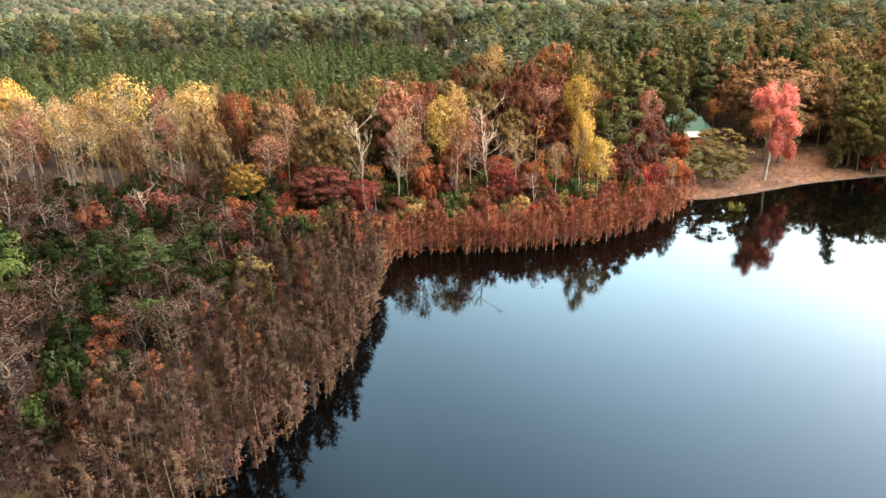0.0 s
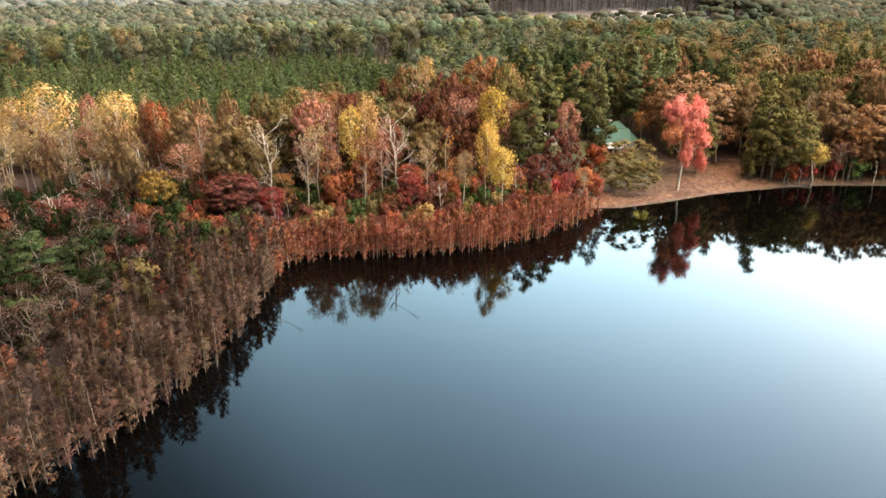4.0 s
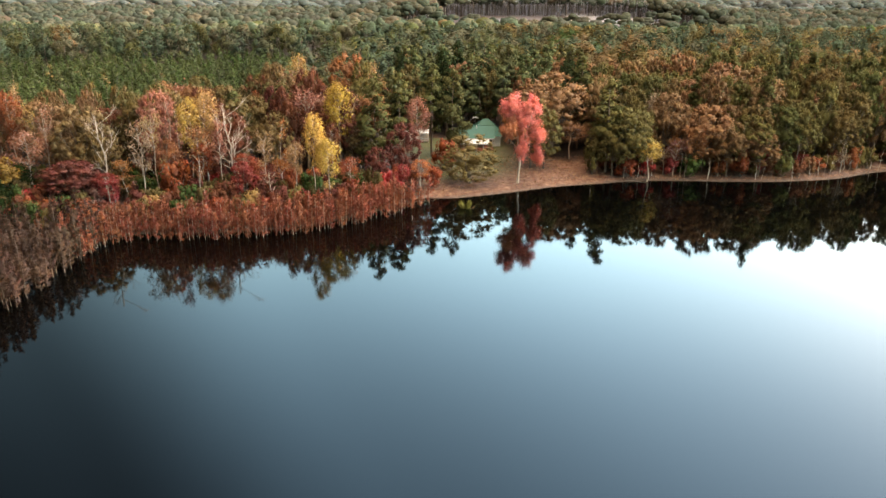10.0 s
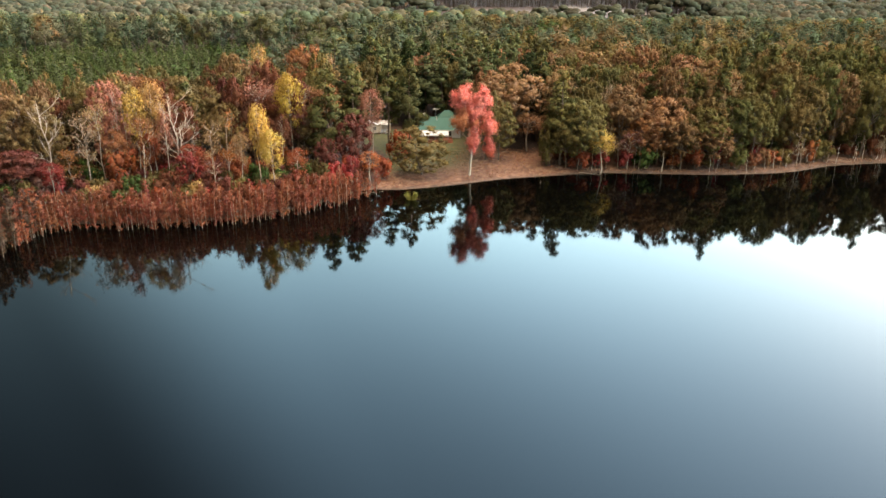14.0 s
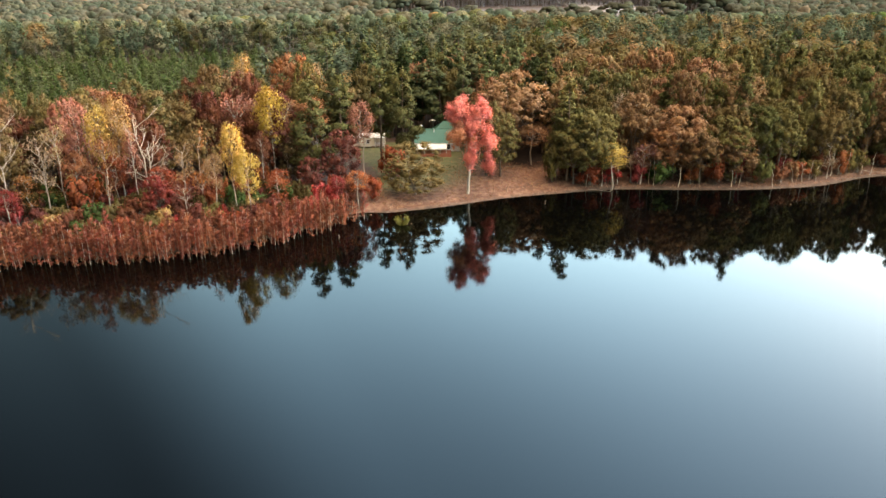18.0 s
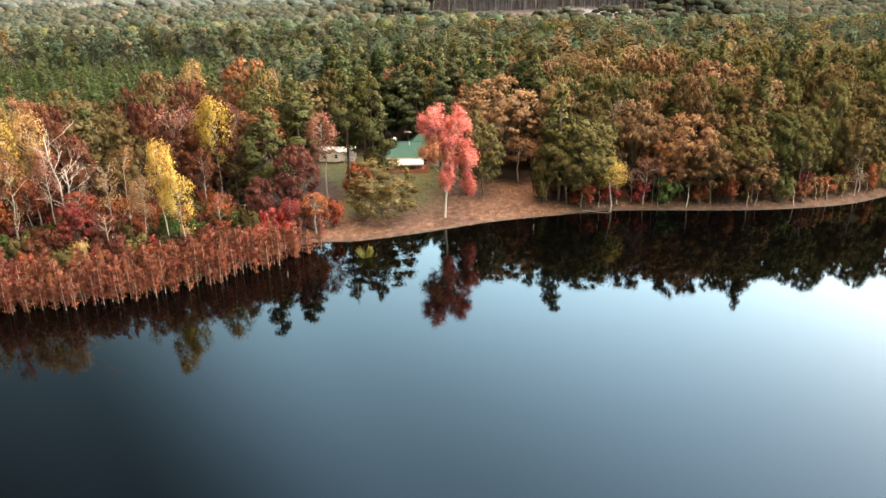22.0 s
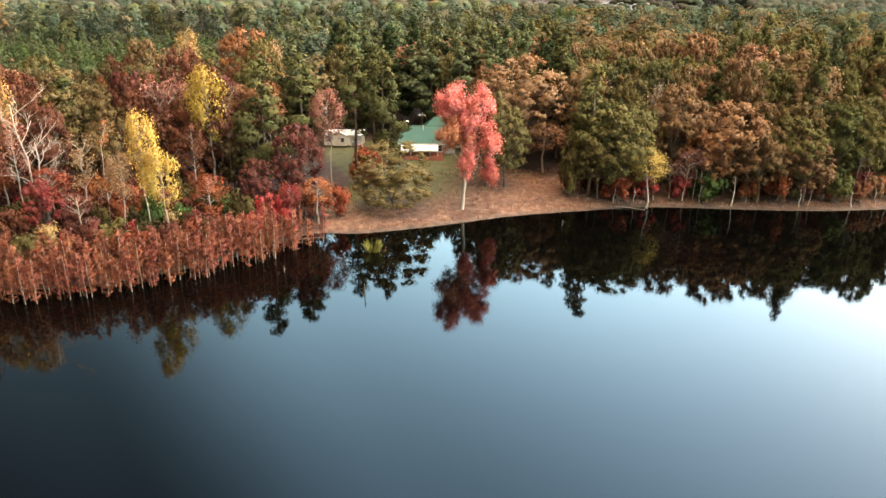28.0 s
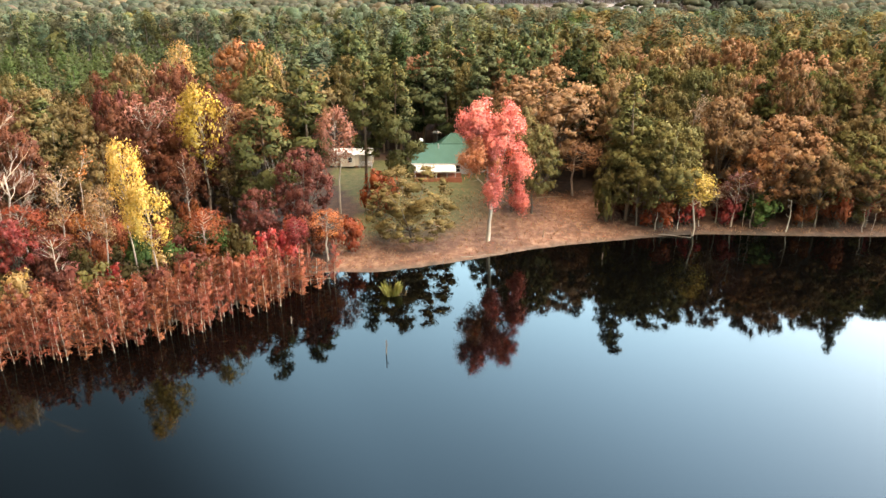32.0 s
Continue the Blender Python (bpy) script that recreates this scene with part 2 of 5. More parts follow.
def water_material():
    m, n, l, out = nodes_of("still_lake_water")
    d, g, mx, fr = n.new("ShaderNodeBsdfDiffuse"), n.new("ShaderNodeBsdfGlossy"), n.new("ShaderNodeMixShader"), n.new("ShaderNodeFresnel")
    d.inputs[0].default_value = (0.0006, 0.0006, 0.0006, 1)
    g.inputs["Color"].default_value, g.inputs["Roughness"].default_value = (0.88, 0.98, 0.98, 1), 0.035
    fr.inputs["IOR"].default_value = 1.34
    mp = n.new("ShaderNodeMapping")
    mp.inputs["Scale"].default_value = (0.5, 1.6, 1)
    l.new(n.new("ShaderNodeNewGeometry").outputs["Position"], mp.inputs[0])
    b = n.new("ShaderNodeBump")
    b.inputs["Strength"].default_value, b.inputs["Distance"].default_value = 0.04, 0.02
    l.new(noise_of(n, l, 1.3, 2.0, mp.outputs[0]), b.inputs["Height"])
    l.new(b.outputs[0], g.inputs["Normal"])
    l.new(fr.outputs[0], mx.inputs[0])
    l.new(d.outputs[0], mx.inputs[1])
    l.new(g.outputs[0], mx.inputs[2])
    l.new(mx.outputs[0], out.inputs[0])
    return m


# ---- plan: the lake's edge, the yard, the ground's height ----
SHORE = [(-60, -160), (-52, -60), (-45, 0), (-34, 31), (-26.5, 51), (-20.5, 61), (-16.5, 72), (-14.8, 83), (-14.2, 95), (-13.5, 106), (-7.5, 113), (4, 114.4),
         (14, 115.4), (23, 118.2), (31.5, 123.4), (38, 129.5), (42, 135), (46, 138), (52, 138), (60, 140.6), (67, 143.6), (76, 147.6),
         (88, 151), (99, 153.4), (112, 153), (124, 152.6), (135, 153.4), (146, 156), (158, 162), (172, 165), (195, 168), (230, 160),
         (300, 110), (380, 0), (300, -160)]


def rounded(points, steps=5):
    """A smooth closed line through the points (Catmull-Rom)."""
    p, line = np.array(points, float), []
    for i in range(len(p)):
        a, b, c, d = p[i - 1], p[i], p[(i + 1) % len(p)], p[(i + 2) % len(p)]
        for s in np.arange(steps) / steps:
            line.append(0.5 * (2 * b + (c - a) * s + (2 * a - 5 * b + 4 * c - d) * s * s + (3 * b - a - 3 * c + d) * s ** 3))
    return np.array(line)


LAKE = rounded(SHORE)


def inside(poly, x, y):
    a, b = poly, np.roll(poly, -1, 0)
    x, y = np.asarray(x, float)[..., None], np.asarray(y, float)[..., None]
    hit = ((a[:, 1] > y) != (b[:, 1] > y)) & (x < (b[:, 0] - a[:, 0]) * (y - a[:, 1]) / (b[:, 1] - a[:, 1] + 1e-12) + a[:, 0])
    return hit.sum(-1) % 2 == 1


def inland(x, y):
    """Metres from the water's edge, minus in the lake."""
    a, b = LAKE, np.roll(LAKE, -1, 0)
    q, e = np.stack([np.asarray(x, float), np.asarray(y, float)], -1)[..., None, :], b - a
    s = np.clip(((q - a) * e).sum(-1) / (e * e).sum(-1), 0, 1)
    d = np.sqrt((((q - a) - s[..., None] * e) ** 2).sum(-1)).min(-1)
    return np.where(inside(LAKE, x, y), -d, d)


def waves(x, y, size, seed=0.0):
    return np.sin(x / size + seed) * np.cos(y / size * 1.3 + seed * 2) * 0.5 + np.sin((x + y) / size * 0.6 + seed * 3) * 0.5


def hill(x, y):
    """The low rise far off on which the cut-over clearing lies."""
    s = np.clip((y - 530) / 90, 0, 1)
    return 17.0 * s * s * (3 - 2 * s) * np.exp(-((x - 140) / 150) ** 4)


def height(x, y):
    x, y = np.asarray(x, float), np.asarray(y, float)
    d = inland(x, y)
    up = np.where(d < 0, np.maximum(0.22 * d, -2.5), 0.25 * (1 - np.exp(-d / 1.0)) + 2.6 * (1 - np.exp(-np.maximum(d, 0) / 22.0)))
    swell = np.clip((d - 60) / 300, 0, 1)
    return up + hill(x, y) + waves(x, y, 55, 0.7) * 2.0 * swell + waves(x, y, 5.0, 1.1) * 0.10 * np.clip(d / 4, 0, 1)


def z_at(x, y):
    return float(height(np.array([x]), np.array([y]))[0])


YARD = np.array([(45, 136), (47, 150), (48.5, 160), (40, 178), (38, 190), (70, 192), (70, 172), (80, 170), (89, 173), (88, 166), (90, 157), (90, 150)], float)
FIELD = np.array([(-26, 392), (-8, 400), (22, 398), (40, 410), (20, 425), (-20, 420)], float)
CUTOVER = np.array([(58, 585), (110, 575), (190, 580), (232, 600), (245, 668), (62, 660)], float)
PLANTATION = np.array([(-330, 168), (-110, 160), (-30, 158), (2, 176), (4, 240), (6, 330), (-30, 372), (-150, 330), (-330, 300)], float)
STAND_GAP = np.array([(-130, 355), (-30, 376), (6, 340), (26, 398), (-60, 404), (-140, 380)], float)


def mesh_object(name, verts, faces, material, parent=None, smooth=False, label=""):
    me = bpy.data.meshes.new(name)
    me.from_pydata(verts, [], faces)
    me.materials.append(material)
    if smooth:
        me.polygons.foreach_set("use_smooth", [True] * len(me.polygons))
    ob = new(name, me)
    if parent:
        ob.parent = parent
    if label:
        ob["label"] = label
    return ob


def part(name, bm, material, parent, label=""):
    me = bpy.data.meshes.new(name)
    bm.to_mesh(me)
    bm.free()
    me.materials.append(material)
    ob = new(name, me)
    ob.parent = parent
    if label:
        ob["label"] = label
    return ob


def steps_out(near0, near1, step, far0, far1, grow=1.22):
    mid = list(np.arange(near0, near1 + 0.01, step))
    lo, hi, s = [], [], step
    v = near0
    while v > far0:
        s *= grow
        v = max(far0, v - s)
        lo.append(v)
    s, v = step, near1
    while v < far1:
        s *= grow
        v = min(far1, v + s)
        hi.append(v)
    return np.array(lo[::-1] + mid + hi)


def build_ground():
    xs, ys = steps_out(-70, 180, 1.6, -4200, 4200), steps_out(30, 200, 1.6, -2500, 4700)
    gx, gy = np.meshgrid(xs, ys)
    z = np.concatenate([height(gx[i:i + 8], gy[i:i + 8]) for i in range(0, len(ys), 8)])
    nx, ny = len(xs), len(ys)
    verts = np.stack([gx, gy, z], -1).reshape(-1, 3)
    i = (np.arange(ny - 1)[:, None] * nx + np.arange(nx - 1)).reshape(-1)
    ob = mesh_object("ground", verts.tolist(), np.stack([i, i + 1, i + nx + 1, i + nx], -1).tolist(), ground_material(), smooth=True)
    x, y = verts[:, 0], verts[:, 1]
    d = np.concatenate([inland(x[k:k + 3000], y[k:k + 3000]) for k in range(0, len(x), 3000)])
    yard = inside(YARD, x, y)
    bank = np.clip(1 - (d - 9) / 7, 0, 1) * (d > 0.2)
    masks = {"straw": np.where(yard, np.clip(1 - (d - 13) / 10, 0, 1), bank * 0.5 * (x > 78)) + inside(FIELD, x, y) * 1.0, "cleared": inside(CUTOVER, x, y) * 1.0,
             "grass": np.where(yard & (x < 72), np.clip((d - 6.5) / 7, 0, 1) * np.clip((71 - x) / 8, 0, 1), 0.0),
             "mud": np.clip(1 - (d - 0.1) / 0.9, 0, 1)}
    for key, val in masks.items():
        a = ob.data.attributes.new(key, "FLOAT", "POINT")
        a.data.foreach_set("value", np.clip(val, 0, 1).astype(np.float32))
    tagged(ob, "leaf-littered woodland ground with straw-coloured lake bank", "ground", kind="structure")


build_ground()
w = mesh_object("water", [(-400, -400, 0), (520, -400, 0), (520, 260, 0), (-400, 260, 0)], [(0, 1, 2, 3)], water_material())
tagged(w, "still dark lake water mirroring the pale dusk sky", "lake", kind="structure")


# ---- trees ----
def tube(vs, fs, a, b, ra, rb, sides=5):
    a, b = np.array(a, float), np.array(b, float)
    ax = b - a
    ax /= np.linalg.norm(ax) + 1e-9
    u = np.cross(ax, (0.3, 0.9, 0.2))
    u /= np.linalg.norm(u) + 1e-9
    v, k = np.cross(ax, u), len(vs)
    for c, r in ((a, ra), (b, rb)):
        for i in range(sides):
            t = 2 * math.pi * i / sides
            vs.append(tuple(c + r * (math.cos(t) * u + math.sin(t) * v)))
    for i in range(sides):
        j = (i + 1) % sides
        fs.append((k + i, k + j, k + sides + j, k + sides + i))


def limb(vs, fs, rng, a, b, ra, rb, bend=0.08, pieces=3, sides=5):
    """One unbroken tapering limb from a to b, a little crooked, closed at its tip."""
    a, b = np.array(a, float), np.array(b, float)
    n = np.linalg.norm(b - a)
    pts = [a + (b - a) * i / pieces + (rng.normal(0, bend * n, 3) * (0 < i < pieces)) for i in range(pieces + 1)]
    ax = (b - a) / (n + 1e-9)
    u = np.cross(ax, (0.3, 0.9, 0.2))
    u /= np.linalg.norm(u) + 1e-9
    v, k = np.cross(ax, u), len(vs)
    for i, c in enumerate(pts):
        r = ra + (rb - ra) * i / pieces
        for m in range(sides):
            t = 2 * math.pi * m / sides
            vs.append(tuple(c + r * (math.cos(t) * u + math.sin(t) * v)))
    for i in range(pieces):
        for m in range(sides):
            o = (m + 1) % sides
            fs.append((k + i * sides + m, k + i * sides + o, k + (i + 1) * sides + o, k + (i + 1) * sides + m))
    fs.append(tuple(k + pieces * sides + m for m in range(sides)))
    return pts


def leaf_tips(rng, centres, normals, size, long=1.0, spread=0.7):
    """Little leaves round the centres, facing roughly along the normals."""
    n = len(centres)
    soft = normals / (np.linalg.norm(normals, axis=1)[:, None] + 1e-9)
    nr = normals + rng.normal(0, spread, (n, 3))
    nr /= np.linalg.norm(nr, axis=1)[:, None] + 1e-9
    nr *= np.where((nr * soft).sum(1) < 0, -1.0, 1.0)[:, None]
    u = np.cross(nr, rng.normal(0, 1, (n, 3)))
    u /= np.linalg.norm(u, axis=1)[:, None] + 1e-9
    v = np.cross(nr, u)
    s = size * rng.uniform(0.6, 1.35, (n, 1))
    q = np.stack([centres + u * s * long, centres - u * s * 0.7 + v * s * 0.75, centres - u * s * 0.7 - v * s * 0.75], 1)
    return q.reshape(-1, 3), np.arange(3 * n).reshape(-1, 3), np.repeat(soft, 3, 0)


def soften(me, normals):
    """Leaves take the roundness of their clump, as a spray of leaves does in soft light."""
    me.polygons.foreach_set("use_smooth", [True] * len(me.polygons))
    me.normals_split_custom_set_from_vertices(normals.tolist())


GR = (1 + 5 ** 0.5) / 2
BALL = np.array([(-1, GR, 0), (1, GR, 0), (-1, -GR, 0), (1, -GR, 0), (0, -1, GR), (0, 1, GR), (0, -1, -GR), (0, 1, -GR), (GR, 0, -1), (GR, 0, 1), (-GR, 0, -1), (-GR, 0, 1)]) / math.hypot(1, GR)
BALL_FACES = np.array([(0, 11, 5), (0, 5, 1), (0, 1, 7), (0, 7, 10), (0, 10, 11), (1, 5, 9), (5, 11, 4), (11, 10, 2), (10, 7, 6), (7, 1, 8),
                       (3, 9, 4), (3, 4, 2), (3, 2, 6), (3, 6, 8), (3, 8, 9), (4, 9, 5), (2, 4, 11), (6, 2, 10), (8, 6, 7), (9, 8, 1)])


def with_cores(rng, lobes, leaves, much=0.84):
    """Adds the dense inner foliage of each clump, uneven and a little smaller than its skin of leaves."""
    q, f, nrm = leaves
    c, r = np.array([a for a, _ in lobes]), np.array([b for _, b in lobes])
    k = len(lobes)
    v = (c[:, None] + BALL[None] * r[:, None] * rng.uniform(much - 0.25, much + 0.22, (k, 12, 1))).reshape(-1, 3)
    g = (BALL_FACES[None] + (np.arange(k) * 12)[:, None, None]).reshape(-1, 3) + len(q)
    return np.concatenate([q, v]), np.concatenate([f, g]), np.concatenate([nrm, np.tile(BALL, (k, 1))])


def lobes_to_leaves(rng, lobes, count, size, long=1.0, spread=0.6, inner=0.10, whole=0.5, loose=0.0):
    """Leaves on and just under the skin of many small rounded clumps, with a few larger sprays deep inside."""
    w = np.array([r[0] * r[1] + r[1] * r[2] + 0.01 for _, r in lobes])
    deep = int(count * inner)
    which = rng.choice(len(lobes), count + deep, p=w / w.sum())
    c, r = np.array([lobes[i][0] for i in which]), np.array([lobes[i][1] for i in which])
    d = rng.normal(0, 1, (count + deep, 3))
    d[:, 2] += 0.3
    d /= np.linalg.norm(d, axis=1)[:, None]
    far = rng.uniform(0.78 - loose, 1.06 + loose, (count + deep, 1))
    far[count:] *= 0.42
    at = c + d * r * far
    away = at - (at.mean(0) - (0, 0, 0.8))
    away /= np.linalg.norm(away, axis=1)[:, None] + 1e-9
    way = d * 0.75 + away * whole + (0, 0, 0.1)
    q, f, nrm = leaf_tips(rng, at[:count], way[:count], size, long, spread)
    if deep:
        q2, f2, n2 = leaf_tips(rng, at[count:] - (0, 0, 0.15), way[count:], size * 1.9, 1.0, 0.9)
        q, f, nrm = np.concatenate([q, q2]), np.concatenate([f, f2 + len(q)]), np.concatenate([nrm, n2])
    return q, f, nrm


KINDS, MODELS = {}, {}


def make_kind(name, bark, leaf_material, top, wide, shape, variants):
    """Builds the models of one kind of tree, each an Empty with trunk and crown, kept outside the scene until copied."""
    KINDS[name] = (top, wide, [])
    for k in range(variants):
        rng = np.random.default_rng(hash_of(name) + k)
        vs, fs, q, qf, nrm = shape(rng)
        body = np.array(vs) if q is None else q
        up, out = body[:, 2].max(), 2 * np.percentile(np.hypot(body[:, 0], body[:, 1]), 96)
        vs = np.array(vs) * (wide / out, wide / out, top / up)
        wood = bpy.data.meshes.new("trunk")
        wood.from_pydata(vs.tolist(), [], fs)
        wood.materials.append(bark)
        wood.polygons.foreach_set("use_smooth", [True] * len(wood.polygons))
        leaves = None
        if q is not None:
            leaves = bpy.data.meshes.new("crown")
            q = q * (wide / out, wide / out, top / up)
            leaves.from_pydata(q.tolist(), [], qf.tolist())
            leaves.materials.append(leaf_material)
            soften(leaves, nrm)
            MODELS.setdefault(name, []).append((vs, fs, q, qf, nrm))
        KINDS[name][2].append((wood, leaves))


def hash_of(s):
    return sum((i + 7) * ord(c) for i, c in enumerate(s)) % 10007


def shape_oak(rng, count=5600, size=0.18, mid_z=9.0, half=5.6, bole=4.5):
    vs, fs, lobes = [], [], []
    w = 12.0
    fork = np.array([rng.normal(0, 0.2), rng.normal(0, 0.2), bole])
    limb(vs, fs, rng, (0, 0, -0.4), fork, 0.24, 0.17, 0.02, 3, 6)
    for i in range(122):
        ang, lift = rng.uniform(0, 6.283), rng.uniform(-0.85, 1.0)
        rad = max(0.05, 1 - lift * lift) ** 0.42 * rng.uniform(0.75, 1.06)
        c = np.array([math.cos(ang) * rad * (w / 2 - 0.9), math.sin(ang) * rad * (w / 2 - 0.9), mid_z + lift * half])
        r = rng.uniform(0.42, 1.05)
        lobes.append((c, np.array([r, r, r * 0.85])))
        if i % 7 == 0:
            mid = fork + (c - fork) * 0.5 + rng.normal(0, 0.3, 3)
            limb(vs, fs, rng, fork, mid, 0.10, 0.06, 0.05, 2, 4)
            limb(vs, fs, rng, mid, c, 0.06, 0.02, 0.05, 1, 4)
    lobes += [(np.array([rng.normal(0, 1.2), rng.normal(0, 1.2), mid_z + rng.uniform(-3, 3)]), np.array([2.0, 2.0, 1.7])) for _ in range(6)]
    return (vs, fs, *with_cores(rng, lobes, lobes_to_leaves(rng, lobes, count, size, 1.0, 0.6, 0.0, 0.6, 0.16), 0.60))


def shape_oak_low(rng):
    return shape_oak(rng, 5200, 0.17, 7.6, 7.0, 2.2)


def shape_oak_far(rng):
    return shape_oak(rng, 3000, 0.235)


def shape_gum(rng, count=3400, low=0.44):
    vs, fs, lobes = [], [], []
    h, w = 16.0, 6.5
    lean, count = rng.normal(0, 0.5, 2), int(count * rng.uniform(0.4, 1.0))
    pts = limb(vs, fs, rng, (0, 0, -0.4), (lean[0], lean[1], h * 0.93), 0.2, 0.04, 0.012, 6, 6)
    for i in range(26):
        f = low + (1 - low) * (i + rng.uniform(0, 0.8)) / 26
        base = np.array([lean[0] * f, lean[1] * f, h * 0.93 * f])
        env = (w / 2) * math.sin(math.pi * min(1, (f - low) / (1 - low) * 0.86 + 0.16)) ** 0.7
        ang = rng.uniform(0, 6.283)
        c = base + np.array([math.cos(ang) * env * 0.75, math.sin(ang) * env * 0.75, env * 0.45])
        r = 0.55 + env * 0.22 * rng.uniform(0.7, 1.3)
        lobes.append((c, np.array([r, r, r * 1.1])))
        limb(vs, fs, rng, base, c, 0.06, 0.02, 0.06, 2, 4)
    return (vs, fs, *lobes_to_leaves(rng, lobes, count, 0.145, loose=0.3))


def twigs(vs, fs, rng, a, direction, length, r, depth, spread=0.55):
    d = np.array(direction, float)
    d /= np.linalg.norm(d)
    b = np.array(a) + d * length
    limb(vs, fs, rng, a, b, r, r * 0.55, 0.05, 2, 5 if depth > 1 else 4)
    tips = [b]
    if depth > 0:
        for _ in range(3 if depth > 1 else 4):
            nd = d + rng.normal(0, spread, 3) + np.array([0, 0, 0.18])
            start = np.array(a) + d * length * rng.uniform(0.5, 1.0)
            tips += twigs(vs, fs, rng, start, nd, length * rng.uniform(0.5, 0.75), r * 0.5, depth - 1, spread)
    return tips


def shape_dead(rng):
    vs, fs = [], []
    lean = rng.normal(0, 0.6, 2)
    limb(vs, fs, rng, (0, 0, -0.4), (lean[0], lean[1], 13), 0.12, 0.05, 0.01, 5, 6)
    for i in range(9):
        f = rng.uniform(0.38, 1.0)
        a = np.array([lean[0] * f, lean[1] * f, 13 * f])
        ang = rng.uniform(0, 6.283)
        twigs(vs, fs, rng, a, (math.cos(ang), math.sin(ang), rng.uniform(0.5, 1.5)), rng.uniform(1.6, 3.0), 0.042, 2, 0.42)
    return vs, fs, None, None, None


def shape_sparse(rng):
    vs, fs = [], []
    lean, tips = rng.normal(0, 0.6, 2), []
    limb(vs, fs, rng, (0, 0, -0.4), (lean[0], lean[1], 13), 0.17, 0.05, 0.012, 5, 5)
    for i in range(13):
        f = rng.uniform(0.3, 1.0)
        a = np.array([lean[0] * f, lean[1] * f, 13 * f])
        ang = rng.uniform(0, 6.283)
        tips += twigs(vs, fs, rng, a, (math.cos(ang), math.sin(ang), rng.uniform(0.7, 1.6)), rng.uniform(1.3, 2.3), 0.06, 1, 0.5)
    c = np.array(tips)[rng.integers(0, len(tips), 950)] + rng.normal(0, 0.45, (950, 3))
    return (vs, fs, *leaf_tips(rng, c, rng.normal(0, 0.4, (950, 3)) + (0, 0, 0.5), 0.165))


def shape_pine(rng, low=0.30, wide=3.9, count=2200):
    vs, fs, lobes = [], [], []
    h = 22.0
    lean = rng.normal(0, 0.4, 2)
    limb(vs, fs, rng, (0, 0, -0.4), (lean[0], lean[1], h * 0.98), 0.28, 0.06, 0.006, 6, 6)
    for i in range(34):
        f = low + (1 - low) * (i + rng.uniform(0, 0.9)) / 34
        base = np.array([lean[0] * f, lean[1] * f, h * f])
        g = (f - low) / (1 - low)
        env = wide * (1 - g) ** 0.55 * (0.55 + 0.45 * min(1, g * 5)) * rng.uniform(0.6, 1.1)
        ang = rng.uniform(0, 6.283)
        c = base + np.array([math.cos(ang) * env * 0.72, math.sin(ang) * env * 0.72, 0.3 + env * 0.1])
        lobes.append((c, np.array([0.55 + env * 0.3, 0.55 + env * 0.3, 0.5 + env * 0.1])))
        limb(vs, fs, rng, base, c, 0.05, 0.02, 0.04, 2, 4)
    return (vs, fs, *lobes_to_leaves(rng, lobes, count, 0.27, 1.25, 0.7))


def shape_pineround(rng):
    return shape_pine(rng, 0.14, 6.6, 3600)


def shape_young(rng, count=720):
    vs, fs, lobes = [], [], []
    limb(vs, fs, rng, (0, 0, -0.3), (0, 0, 9.4), 0.11, 0.02, 0.01, 3, 5)
    for i in range(18):
        g = (i + 0.5) / 18
        env, ang = 2.0 * (1 - g) ** 0.7 * rng.uniform(0.7, 1.1), rng.uniform(0, 6.283)
        lobes.append((np.array([math.cos(ang) * env * 0.6, math.sin(ang) * env * 0.6, 1.6 + g * 7.8]), np.array([0.35 + env * 0.35] * 2 + [0.55])))
    return (vs, fs, *lobes_to_leaves(rng, lobes, count, 0.24, 1.2, 0.6))


def shape_cypress(rng, count=900):
    """A feathery plume on a thin pale stem: fine ascending branches hung with narrow sprays."""
    vs, fs = [], []
    h = 7.0
    limb(vs, fs, rng, (0, 0, -1.2), (rng.normal(0, 0.15), rng.normal(0, 0.15), h * 0.97), 0.062, 0.014, 0.006, 3, 4)
    c, nr, n = [], [], 28
    for i in range(n):
        f = 0.17 + 0.74 * (i + rng.uniform(0, 0.9)) / n
        env, ang = 1.2 * (1.03 - f) ** 0.7 * rng.uniform(0.55, 1.15) * min(1.0, 0.55 + (f - 0.2) * 3), rng.uniform(0, 6.283)
        a = np.array([0, 0, h * f])
        b = a + np.array([math.cos(ang) * env, math.sin(ang) * env, env * 1.35 * rng.uniform(0.6, 1.3)])
        m = count // n
        s = rng.uniform(0.12, 1.08, (m, 1))
        c.append(a + (b - a) * s + rng.normal(0, 0.085, (m, 3)))
        nr.append(np.tile((math.cos(ang) * 0.8, math.sin(ang) * 0.8, 0.6), (m, 1)))
    c, nr = np.concatenate(c), np.concatenate(nr)
    return (vs, fs, *leaf_tips(rng, c, nr, 0.066, 2.1, 0.6))


def shape_stem(rng):
    """A thin pale stem, a little crooked, with a few short twigs."""
    vs, fs = [], []
    lean = rng.normal(0, 0.45, 2)
    pts = limb(vs, fs, rng, (0, 0, -0.3), (lean[0], lean[1], 5.6), 0.085, 0.025, 0.012, 4, 5)
    for p in pts[2:]:
        for _ in range(2):
            limb(vs, fs, rng, p, p + np.array([*rng.normal(0, 0.45, 2), rng.uniform(0.3, 0.9)]), 0.03, 0.01, 0.06, 2, 3)
    return vs, fs, None, None, None


